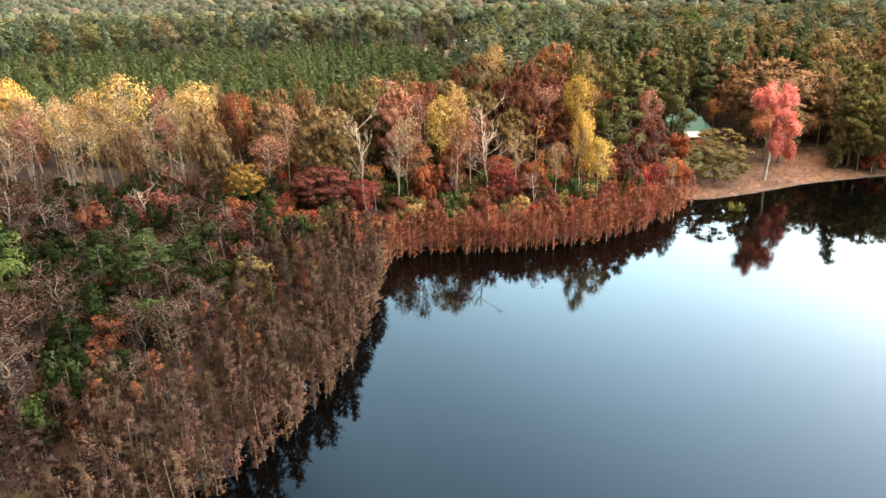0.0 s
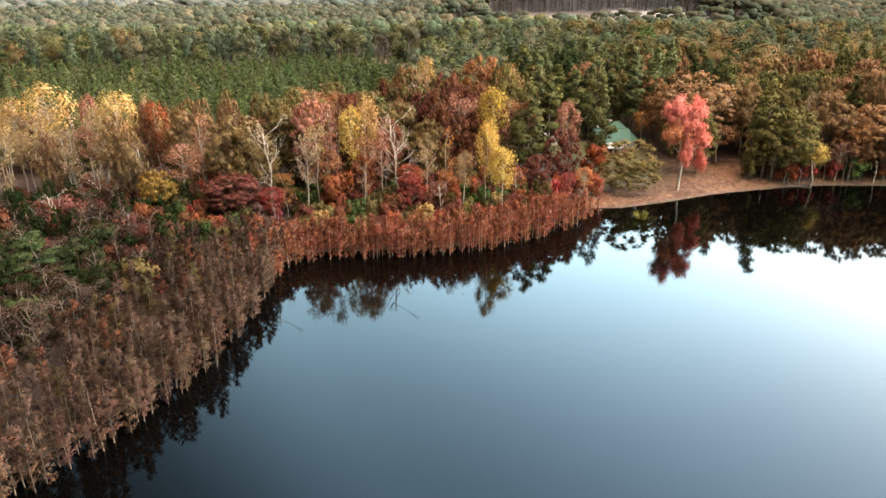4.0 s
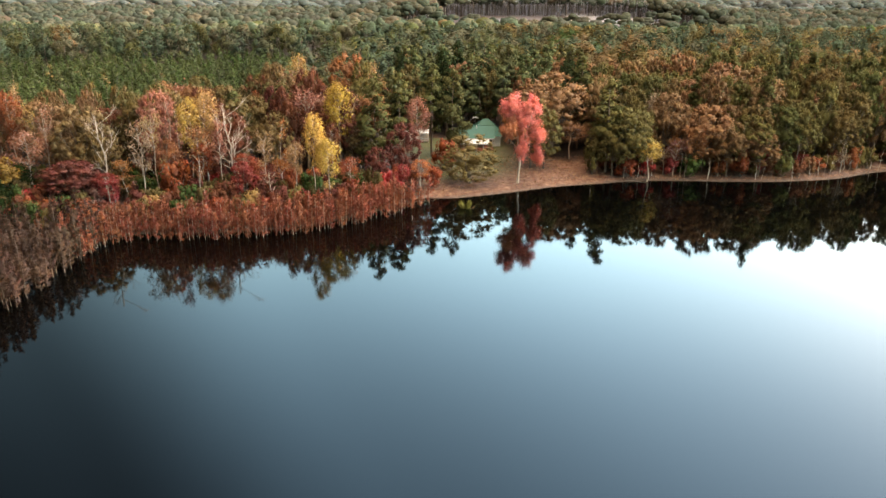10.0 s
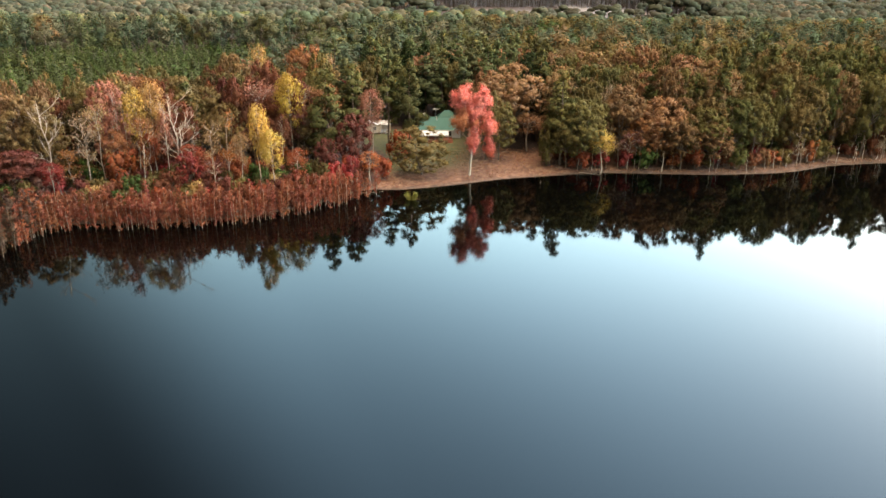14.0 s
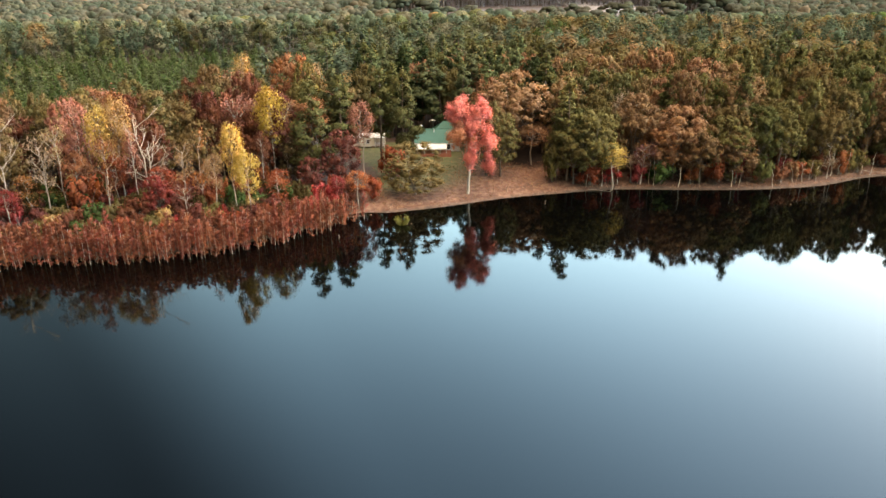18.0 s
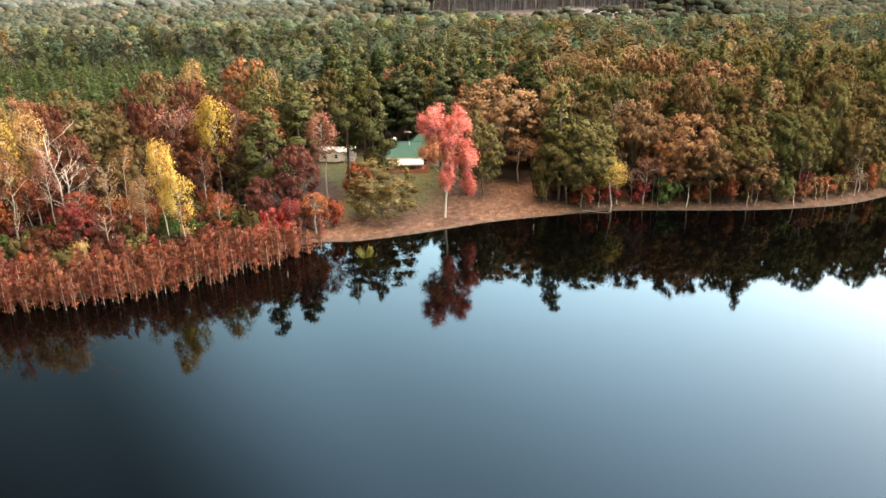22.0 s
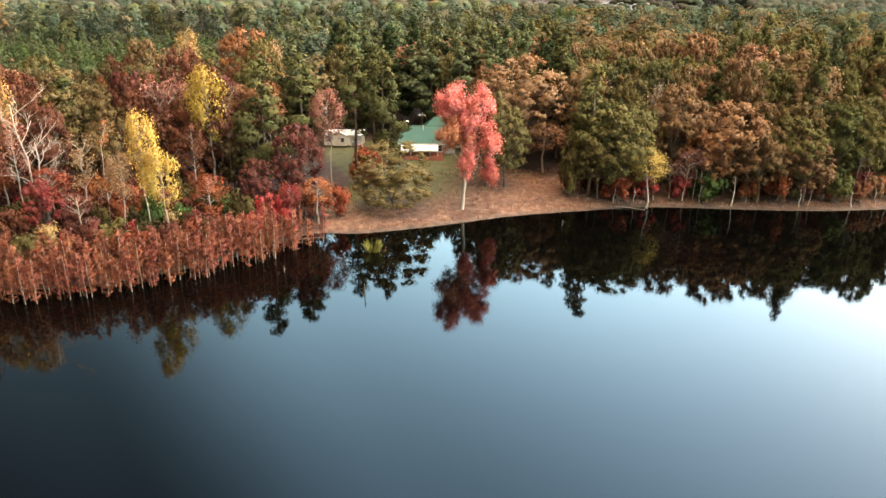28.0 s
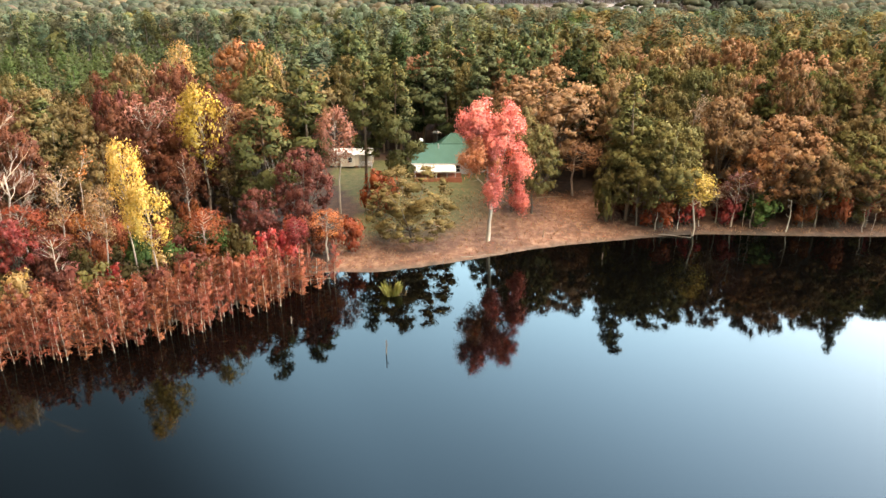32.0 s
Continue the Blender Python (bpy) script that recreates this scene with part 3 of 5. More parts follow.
def shape_shrub(rng):
    vs, fs, lobes = [], [], []
    for i in range(13):
        ang, rad = rng.uniform(0, 6.283), 1.75 * math.sqrt(rng.uniform(0, 1))
        c = np.array([math.cos(ang) * rad, math.sin(ang) * rad, rng.uniform(1.0, 3.3) * (1.12 - 0.14 * rad)])
        r = rng.uniform(0.6, 0.95)
        lobes.append((c, np.array([r, r, r])))
        limb(vs, fs, rng, (rng.normal(0, 0.15), rng.normal(0, 0.15), -0.3), c, 0.05, 0.015, 0.06, 2, 4)
    return (vs, fs, *with_cores(rng, lobes, lobes_to_leaves(rng, lobes, 700, 0.18, 1.0, 0.6, 0.0), 0.55))


make_kind("oak", BARK_GREY, LEAF, 16.0, 12.0, shape_oak, 5)
make_kind("farther_oak", BARK_GREY, LEAF, 16.0, 12.0, shape_oak_far, 5)
make_kind("gum", BARK_PALE, LEAF, 16.0, 6.5, shape_gum, 5)
make_kind("sparse", BARK_PALE, LEAF, 15.5, 6.5, shape_sparse, 5)
make_kind("scrub", BARK_GREY, LEAF, 15.5, 6.5, shape_sparse, 4)
make_kind("dead", BARK_PALE, LEAF, 16.0, 7.0, shape_dead, 4)
make_kind("pine", BARK_PINE, NEEDLE, 22.0, 7.0, shape_pine, 5)
make_kind("pineround", BARK_PINE, NEEDLE, 22.0, 13.5, shape_pineround, 3)
make_kind("young", BARK_PINE, NEEDLE, 9.8, 4.4, shape_young, 4)
make_kind("cypress", BARK_PALE, LEAF, 7.0, 2.3, shape_cypress, 5)
make_kind("grey_cypress", BARK_GREY, LEAF, 7.0, 2.3, shape_cypress, 5)
make_kind("stem", BARK_WHITE, LEAF, 6.0, 2.0, shape_stem, 5)
make_kind("shrub", BARK_GREY, LEAF, 4.2, 4.6, shape_shrub, 4)

def shape_far_pine(rng):
    vs, fs = [], []
    limb(vs, fs, rng, (0, 0, -0.5), (0, 0, 19), 0.26, 0.08, 0.01, 3, 4)
    return (vs, fs) + lobes_far(rng, "pine", 560, 0.40)


def shape_far_round(rng):
    vs, fs = [], []
    limb(vs, fs, rng, (0, 0, -0.5), (0, 0, 13), 0.26, 0.1, 0.01, 3, 4)
    return (vs, fs) + lobes_far(rng, "round", 620, 0.42)


def shape_far_cone(rng):
    vs, fs = [], []
    limb(vs, fs, rng, (0, 0, -0.3), (0, 0, 9.0), 0.11, 0.03, 0.01, 2, 3)
    return (vs, fs) + lobes_far(rng, "cone", 360, 0.25)


def closed_crown(rng, lobes):
    """Closed, uneven clumps for crowns too far off to show a leaf."""
    c, r, k = np.array([a for a, _ in lobes]), np.array([b for _, b in lobes]), len(lobes)
    v = (c[:, None] + BALL[None] * r[:, None] * rng.uniform(0.82, 1.12, (k, 12, 1))).reshape(-1, 3)
    f = (BALL_FACES[None] + (np.arange(k) * 12)[:, None, None]).reshape(-1, 3)
    away = v - (0, 0, 9.0)
    return v, f, np.tile(BALL, (k, 1)) * 0.7 + away / (np.linalg.norm(away, axis=1)[:, None] + 1e-9) * 0.6


def shape_distant(rng, clumps=9):
    vs, fs, lobes = [], [], []
    tube(vs, fs, (0, 0, -0.5), (0, 0, 14), 0.3, 0.15, 3)
    for i in range(clumps):
        ang, out = 6.283 * i / clumps + rng.uniform(-0.5, 0.5), rng.uniform(0.4, 4.0)
        r = rng.uniform(1.3, 2.3) if clumps > 6 else rng.uniform(1.8, 2.8)
        lobes.append((np.array([math.cos(ang) * out, math.sin(ang) * out, 14.5 - out * 1.3 + rng.uniform(-1, 1)]), np.array([r, r, r * 1.1])))
    return (vs, fs) + closed_crown(rng, lobes)


def shape_remote(rng):
    return shape_distant(rng, 5)


def lobes_far(rng, kind, count, size):
    """A whole crown of few, larger sprays, for woods that stay far off."""
    lobes, n = [], {"cone": 11, "pine": 15}.get(kind, 17)
    for i in range(n):
        g, ang = (i + rng.uniform(0, 1)) / n, rng.uniform(0, 6.283)
        if kind == "cone":
            out, z, r = 1.7 * (1 - g) ** 0.8 * rng.uniform(0.5, 1.1), 1.4 + 8.0 * g, 0.45 + 0.75 * (1 - g)
        elif kind == "pine":
            out, z, r = 3.4 * (1 - g) ** 0.55 * rng.uniform(0.4, 1.1), 6.5 + 15.0 * g, 0.8 + 1.0 * (1 - g)
        else:
            out, z, r = 5.2 * math.sqrt(max(0.02, 1 - (1.7 * g - 0.72) ** 2)) * rng.uniform(0.35, 1.0), 5.5 + 11.5 * g, rng.uniform(1.3, 2.2)
        lobes.append((np.array([math.cos(ang) * out, math.sin(ang) * out, z]), np.array([r, r, r * (1.25 if kind != "round" else 0.9)])))
    return lobes_to_leaves(rng, lobes, count, size, 1.1, 0.16, 0.12, 1.3)


make_kind("yard_oak", BARK_GREY, LEAF, 16.0, 12.0, shape_oak_low, 1)
make_kind("far_cone", BARK_PINE, LEAF_STUFF, 10.0, 5.0, shape_far_cone, 6)
make_kind("far_pine", BARK_PINE, LEAF_STUFF, 22.0, 9.0, shape_far_pine, 6)
make_kind("far_round", BARK_GREY, LEAF_STUFF, 18.0, 12.0, shape_far_round, 6)
make_kind("distant", BARK_GREY, LEAF_STUFF, 18.0, 12.0, shape_distant, 5)
make_kind("remote", BARK_GREY, LEAF_STUFF, 18.0, 12.0, shape_remote, 5)

WORDS = {"yard_oak": ("oak_tree", "tree"), "stem": ("bare_sapling", "sapling"), "grey_cypress": ("cypress_sapling", "sapling"), "oak": ("oak_tree", "tree"), "farther_oak": ("oak_tree", "tree"), "gum": ("sweetgum_tree", "tree"), "sparse": ("half_bare_tree", "tree"), "scrub": ("scrub_tree", "tree"), "dead": ("bare_tree", "bare tree"),
         "pine": ("pine_tree", "pine tree"), "pineround": ("broad_pine_tree", "pine tree"), "young": ("young_pine", "pine tree"),
         "cypress": ("cypress_sapling", "sapling"), "shrub": ("shrub", "shrub")}
SPOTS = []
pick = random.Random(11)


def colour_word(c):
    r, g, b = c
    if g > r * 1.02:
        return "dark green" if g < 0.08 else "green"
    if g > r * 0.8:
        return "olive green" if r < 0.2 else "yellow-green"
    if g > r * 0.62:
        return "golden yellow" if r > 0.5 else ("tan" if r > 0.24 else "olive brown")
    if g > r * 0.42:
        return "tawny brown" if r < 0.38 else "orange-tan"
    if g > r * 0.27:
        return "rusty brown" if r < 0.33 else "orange"
    return "crimson red" if r < 0.4 else "bright red"


UNDERGROWTH, shrubs_so_far = [], [0]
BACK_OAKS, oaks_so_far = [], [0]


def plant(kind, x, y, tall, wide, colour, label="", group="", vary=0.10):
    if kind == "shrub":
        shrubs_so_far[0] += 1
        if shrubs_so_far[0] > 300:
            UNDERGROWTH.append((x, y, tall, wide, colour, "shrub"))
            SPOTS.append((x, y, wide))
            return None
    if kind == "oak":
        oaks_so_far[0] += 1
        if oaks_so_far[0] > 300:
            BACK_OAKS.append((x, y, tall, wide * 1.08, colour, "far_round"))
            SPOTS.append((x, y, wide))
            return None
    top, span, models = KINDS["farther_oak" if kind == "oak" and y > 176 else kind]
    name, category = WORDS[kind]
    wood, leaves = models[pick.randrange(len(models))]
    ob = new(name)
    ob.empty_display_size = 0.5
    parts = [new("trunk", wood)]
    if leaves:
        parts.append(new("crown", leaves))
    v = 1 + pick.uniform(-vary, vary)
    for p in parts:
        p.parent = ob
        p.color = (colour[0] * v, colour[1] * v * (1 + pick.uniform(-vary, vary) * 0.6), colour[2] * v, 1)
    ob.matrix_basis = Matrix.LocRotScale((x, y, z_at(x, y) - 0.05), Euler((0, 0, pick.uniform(0, 6.283))), (wide / span, wide / span, tall / top))
    SPOTS.append((x, y, wide))
    if not label:
        word = colour_word(colour)
        label = {"grey_cypress": f"slender grey-stemmed {word} cypress sapling in the shallows", "stem": "thin bare sapling with pale crooked stem on the bank", "yard_oak": f"low broad-crowned tree with {word} leaves standing in the yard", "oak": f"broad round-crowned tree with {word} autumn leaves", "gum": f"slender pale-trunked tree with {word} leaves",
                 "sparse": f"thin half-bare tree with {word} remnant leaves", "scrub": f"thin grey scrub tree with sparse {word} leaves", "dead": "leafless tree with bleached pale trunk and branches",
                 "pine": f"tall pine with {word} needles and bare lower trunk", "pineround": f"broad bushy evergreen with {word} needles",
                 "young": f"young conical pine with {word} needles", "cypress": f"slender {word} cypress sapling standing at water's edge",
                 "shrub": f"dense low shrub with {word} leaves"}[kind]
    tagged(ob, label, category, group or {"cypress": "saplings along the lake edge", "grey_cypress": "saplings along the near bank", "young": "plantation pines", "shrub": "woodland shrubs"}.get(kind, "woodland trees"))
    return ob


def shorter(kind):
    def call(x, y, tall, wide, colour):
        return plant(kind, x, y, tall, wide, colour)
    return call


oak, gum, sparse, scrub, dead, pine, pineround, shrub = (shorter(k) for k in ("oak", "gum", "sparse", "scrub", "dead", "pine", "pineround", "shrub"))

# the great red sweetgum on the bank, two-headed
def red_sweetgum(x, y):
    rng, thing = np.random.default_rng(5), new("red_sweetgum_tree")
    thing.location = (x, y, z_at(x, y) - 0.05)
    vs, fs = [], []
    bole = limb(vs, fs, rng, (0, 0, -0.4), (0.35, 0.1, 6.0), 0.34, 0.24, 0.01, 4, 8)
    heads = [((-1.6, 0.0, 18.4), 0.17), ((2.6, 0.6, 17.6), 0.16), ((3.6, 0.4, 12.0), 0.10), ((-2.8, -0.3, 11.5), 0.10), ((0.9, -1.4, 10.0), 0.09), ((0.3, 1.6, 14.0), 0.10)]
    for tip, r in heads:
        pts = limb(vs, fs, rng, bole[-1], tip, r, 0.03, 0.03, 5, 6)
        for p in pts[1:]:
            for _ in range(3):
                limb(vs, fs, rng, p, p + rng.normal(0, 0.9, 3) + (0, 0, 0.2), 0.05, 0.015, 0.05, 2, 4)
    mesh_object("trunk", vs, fs, BARK_WHITE, thing, True, "pale bare trunk forking into two heads")
    groups = {"crown": ((0.82, 0.27, 0.23), []), "lower_crown": ((0.78, 0.25, 0.20), []), "golden_crown": ((0.64, 0.26, 0.15), [])}

    def fill(key, cx, cy, cz, rx, ry, rz, n):
        for _ in range(n):
            d = rng.normal(0, 1, 3)
            d /= np.linalg.norm(d)
            r = rng.uniform(0.5, 0.95)
            groups[key][1].append((np.array([cx, cy, cz]) + d * rng.uniform(0.1, 1.08, 3) * (rx, ry, rz), np.array([r, r, r * 1.15])))
    fill("crown", -1.9, 0, 17.4, 2.6, 2.6, 3.0, 46)
    fill("crown", 2.8, 0.6, 16.6, 2.2, 2.4, 3.2, 42)
    fill("crown", 0.6, 0.4, 14.6, 2.5, 2.1, 3.2, 40)
    fill("lower_crown", 4.0, 0.4, 11.0, 2.0, 2.2, 3.2, 34)
    fill("crown", 0.7, -1.4, 8.2, 1.2, 1.3, 2.8, 24)
    fill("lower_crown", 4.4, 0.8, 6.2, 1.5, 1.8, 2.4, 16)
    fill("golden_crown", -2.2, -0.2, 12.6, 2.0, 2.2, 2.8, 32)
    fill("golden_crown", 0.2, 0.8, 11.8, 1.6, 2.0, 3.0, 20)
    for key, (colour, lobes) in groups.items():
        q, f, nrm = lobes_to_leaves(rng, lobes, 150 * len(lobes), 0.12, loose=0.45)
        ob = mesh_object(key, q.tolist(), f.tolist(), LEAF, thing)
        soften(ob.data, nrm)
        ob.color = (*colour, 1)
    SPOTS.append((x, y, 10))
    SPOTS.append((x + 4, y + 1, 5))
    tagged(thing, "tall two-headed sweetgum with bright red leaves and pale trunk", "tree", "woodland trees")


red_sweetgum(67.5, 148.7)

# single trees and shrubs, place by place
gum(68.7, 184.6, 9.4, 5.3, ORANGE_TAN)
plant("yard_oak", 56.6, 147.0, 11.6, 12.6, OLIVE_TAN)
shrub(50.6, 156.7, 7.9, 6.9, ORANGE_RED)
gum(45.4, 140.6, 7.6, 5.0, ORANGE)
gum(41.7, 139.0, 7.0, 3.5, CRIMSON)
oak(41.6, 146.1, 14.1, 8.2, CRIMSON_BROWN)
gum(44.7, 158.0, 17.2, 6.4, PINK_BROWN)
pine(47.8, 169.0, 22.3, 7.8, OLIVE_GREEN)
pineround(52.9, 168.5, 22.9, 9.5, OLIVE_GREEN)
oak(71.8, 160.4, 17.2, 10.0, OLIVE)
oak(75.0, 159.8, 14.8, 8.2, MOSS)
pine(61.2, 192.0, 18.8, 7.6, PINE)
pine(56.8, 194.0, 20.3, 7.7, PINE)
pine(66.6, 190.0, 20.6, 7.5, PINE)
pine(55.1, 195.0, 17.5, 6.7, DARK_GREEN)
pine(58.8, 196.3, 21.2, 8.2, PINE)
pine(69.5, 199.0, 22.3, 9.5, PINE)
pine(64.8, 200.7, 19.4, 8.4, DARK_GREEN)
oak(79.2, 174.5, 21.2, 18.0, TAN_ORANGE)
oak(74.6, 182.5, 17.5, 12.0, TAN_BROWN)
gum(82.9, 168.6, 9.6, 8.6, TAN_BROWN)
pine(89.5, 157.5, 22.4, 7.5, MOSS)
oak(94.7, 155.6, 16.6, 11.7, MOSS)
oak(90.8, 155.6, 12.6, 8.6, OLIVE)
oak(87.2, 157.4, 11.7, 6.0, OLIVE)
shrub(86.3, 156.7, 8.5, 4.4, OLIVE)
gum(98.6, 152.8, 10.6, 6.4, YELLOW)
shrub(93.9, 155.2, 5.0, 5.3, ORANGE_RED)
shrub(99.1, 156.0, 4.5, 4.3, RED)
sparse(105.4, 155.7, 9.6, 5.9, PURPLE)
shrub(104.9, 156.6, 4.8, 4.8, CRIMSON)
shrub(109.7, 156.6, 5.2, 7.4, GREEN)
oak(113.4, 158.9, 16.5, 13.4, TAN_BROWN)
oak(104.8, 161.5, 18.7, 11.0, TAN)
oak(109.2, 157.4, 12.5, 8.0, RUST_TAN)
oak(118.2, 155.5, 13.5, 8.6, BROWN)
oak(125.9, 155.5, 11.4, 8.2, BROWN)
shrub(121.5, 155.3, 6.9, 5.2, RUST)
oak(122.4, 173.8, 20.5, 11.0, GREEN)
oak(126.0, 184.5, 22.7, 11.9, TAN_ORANGE)
oak(128.6, 170.1, 23.6, 14.6, TAN)
sparse(99.9, 164.9, 19.0, 6.6, GREY_TAN)
oak(90.4, 173.7, 19.6, 10.0, TAN)
oak(103.5, 193.0, 22.6, 10.3, TAN)
gum(27.5, 127.6, 14.8, 5.6, YELLOW)
gum(24.5, 129.1, 19.1, 4.6, YELLOW)
gum(20.4, 130.6, 12.6, 4.1, GOLD_TAN)
gum(27.1, 149.6, 22.0, 7.5, YELLOW_GREEN)
sparse(29.6, 150.6, 18.6, 4.1, GREY_TAN)
sparse(20.3, 147.6, 20.5, 7.8, PINK_BROWN)
oak(18.0, 166.0, 22.7, 8.9, RUST_BROWN)
gum(12.2, 184.0, 24.1, 6.1, GOLD)
oak(8.4, 172.0, 22.9, 10.3, BROWN_OLIVE)
oak(26.8, 176.0, 25.1, 12.5, RUST_TAN)
pineround(35.1, 152.2, 23.3, 11.0, OLIVE_GREEN)
oak(30.9, 151.2, 11.1, 7.8, DARK_OLIVE)
sparse(34.1, 173.5, 23.6, 5.5, GOLD_TAN)
oak(30.9, 169.8, 24.2, 7.8, OLIVE)
gum(6.6, 157.6, 18.1, 3.5, RUST)
sparse(16.8, 133.6, 16.1, 4.2, ORANGE_TAN)
sparse(13.5, 134.6, 13.7, 5.0, GOLD_TAN)
gum(30.7, 135.1, 8.7, 5.6, ORANGE_RED)
oak(36.0, 142.4, 9.6, 5.6, CRIMSON_BROWN)
gum(26.3, 143.6, 14.1, 3.9, RUST_BROWN)
dead(35.6, 151.3, 13.2, 4.3, PALE)
sparse(16.3, 126.7, 8.1, 5.5, MAGENTA)
oak(10.3, 128.4, 9.0, 5.6, CRIMSON)
shrub(21.0, 126.0, 5.0, 5.3, OLIVE)
shrub(27.2, 132.4, 5.1, 4.4, GREEN)
shrub(26.8, 131.4, 4.7, 3.6, GOLD)
shrub(35.4, 134.1, 7.1, 5.2, DARK_OLIVE)
shrub(38.5, 130.6, 5.8, 2.9, RED)
dead(8.2, 132.6, 21.4, 8.6, WHITE)
dead(8.3, 133.6, 14.3, 9.4, PALE)
dead(-14.3, 125.6, 21.1, 7.7, WHITE)
sparse(-7.2, 129.6, 18.9, 5.1, GOLD_TAN)
sparse(-4.4, 133.6, 22.7, 4.6, PINK_BROWN)
gum(-1.2, 133.6, 20.5, 5.2, YELLOW)
gum(1.0, 135.6, 21.9, 6.4, GOLD)
gum(0.8, 133.5, 11.5, 4.9, ORANGE_RED)
gum(10.2, 131.9, 9.6, 6.0, ORANGE_RED)
oak(-23.1, 127.3, 8.8, 11.5, CRIMSON_BROWN)
shrub(-15.3, 125.6, 6.4, 4.5, RED)
oak(-33.6, 140.5, 18.6, 11.3, BROWN)
sparse(-13.2, 129.0, 9.5, 5.3, ORANGE_TAN)
shrub(-3.5, 129.3, 8.9, 7.1, RUST)
oak(-22.6, 133.6, 18.8, 11.7, BROWN_OLIVE)
sparse(-29.4, 131.6, 19.3, 4.2, PINK_BROWN)
gum(-40.4, 140.2, 20.4, 5.8, RUST)
gum(-48.6, 140.6, 21.8, 9.3, GOLD)
sparse(-51.4, 137.2, 18.7, 5.7, GOLD_TAN)
gum(-64.3, 145.4, 23.2, 11.2, GOLD)
gum(-70.8, 144.0, 20.1, 7.0, GOLD)
sparse(-73.6, 138.7, 19.2, 6.8, GOLD_TAN)
gum(-81.0, 140.9, 19.5, 8.0, GOLD_TAN)
gum(-88.0, 148.7, 22.0, 9.6, YELLOW)
gum(-91.8, 146.8, 21.8, 9.5, GOLD)
sparse(-63.6, 142.0, 16.2, 5.8, YELLOW)
gum(-32.8, 131.0, 13.8, 7.7, PINK_BROWN)
sparse(-41.8, 134.8, 14.1, 10.1, PURPLE)
dead(-48.5, 128.4, 11.5, 7.5, PALE)
sparse(-67.9, 129.9, 15.7, 6.4, GREY_TAN)
sparse(-79.1, 128.8, 15.1, 6.4, GREY_TAN)
dead(-51.4, 118.7, 8.2, 5.9, PALE)
oak(-21.7, 125.1, 9.6, 10.3, CRIMSON_BROWN)
gum(-14.3, 123.2, 7.9, 5.6, CRIMSON)
oak(-9.3, 139.6, 21.1, 8.8, PINK_BROWN)
dead(-3.8, 134.6, 20.8, 3.2, PALE)
shrub(-30.3, 123.9, 4.3, 4.1, RED)
oak(-36.3, 126.1, 9.7, 7.4, OLIVE_GOLD)
oak(-60.6, 141.9, 8.8, 5.8, GREEN)
gum(-60.6, 134.4, 9.0, 3.3, YELLOW_GREEN)
gum(4.5, 133.6, 16.2, 4.8, PINK_BROWN)
oak(15.6, 318.0, 16.5, 8.3, PALE_YELLOW)
pineround(-54.3, 81.0, 15.8, 8.5, GREEN)
gum(-44.3, 87.6, 5.0, 2.7, RED)
scrub(-37.8, 72.8, 6.9, 3.9, RUST)
scrub(-28.7, 68.0, 8.0, 4.3, SCRUB_GREY)
pineround(-40.1, 90.8, 10.0, 11.7, DARK_GREEN)
pineround(-35.2, 92.4, 8.5, 7.2, DARK_GREEN)
pineround(-45.0, 87.4, 9.0, 6.8, DARK_GREEN)
shrub(-27.6, 90.6, 6.7, 7.0, OLIVE)
shrub(-35.8, 78.1, 6.1, 4.8, GREEN)
shrub(-39.7, 63.9, 6.7, 5.3, DARK_GREEN)
shrub(-38.9, 58.2, 5.7, 3.8, GREEN)
shrub(-36.0, 64.8, 4.8, 3.0, GREEN)
scrub(-32.2, 65.8, 5.5, 6.6, SCRUB_GREY)
scrub(-46.1, 69.3, 9.1, 8.2, SCRUB_BROWN)
scrub(-48.7, 81.0, 8.5, 7.8, SCRUB_GREY)
scrub(-43.4, 62.0, 7.9, 7.5, SCRUB_GREY)
scrub(-60.5, 103.3, 10.1, 9.6, SCRUB_GREY)
scrub(-67.9, 105.7, 12.1, 9.8, SCRUB_BROWN)
shrub(-54.6, 107.8, 8.6, 7.3, RUST_BROWN)
shrub(-48.3, 115.5, 8.0, 7.7, CRIMSON_BROWN)
shrub(-37.4, 105.0, 6.6, 7.1, DARK_GREEN)


pine(40.0, 157.5, 23.0, 8.4, OLIVE_GREEN)
pine(37.6, 161.5, 23.5, 8.0, PINE)
sparse(1.8, 127.6, 17.0, 6.0, RUST_TAN)
sparse(-8.8, 126.6, 17.5, 5.5, GREY_TAN)
oak(-19.0, 131.5, 15.5, 8.5, BROWN_OLIVE)
oak(4.4, 141.0, 16.5, 9.0, RUST_BROWN)
oak(13.8, 145.5, 15.5, 8.0, BROWN_OLIVE)


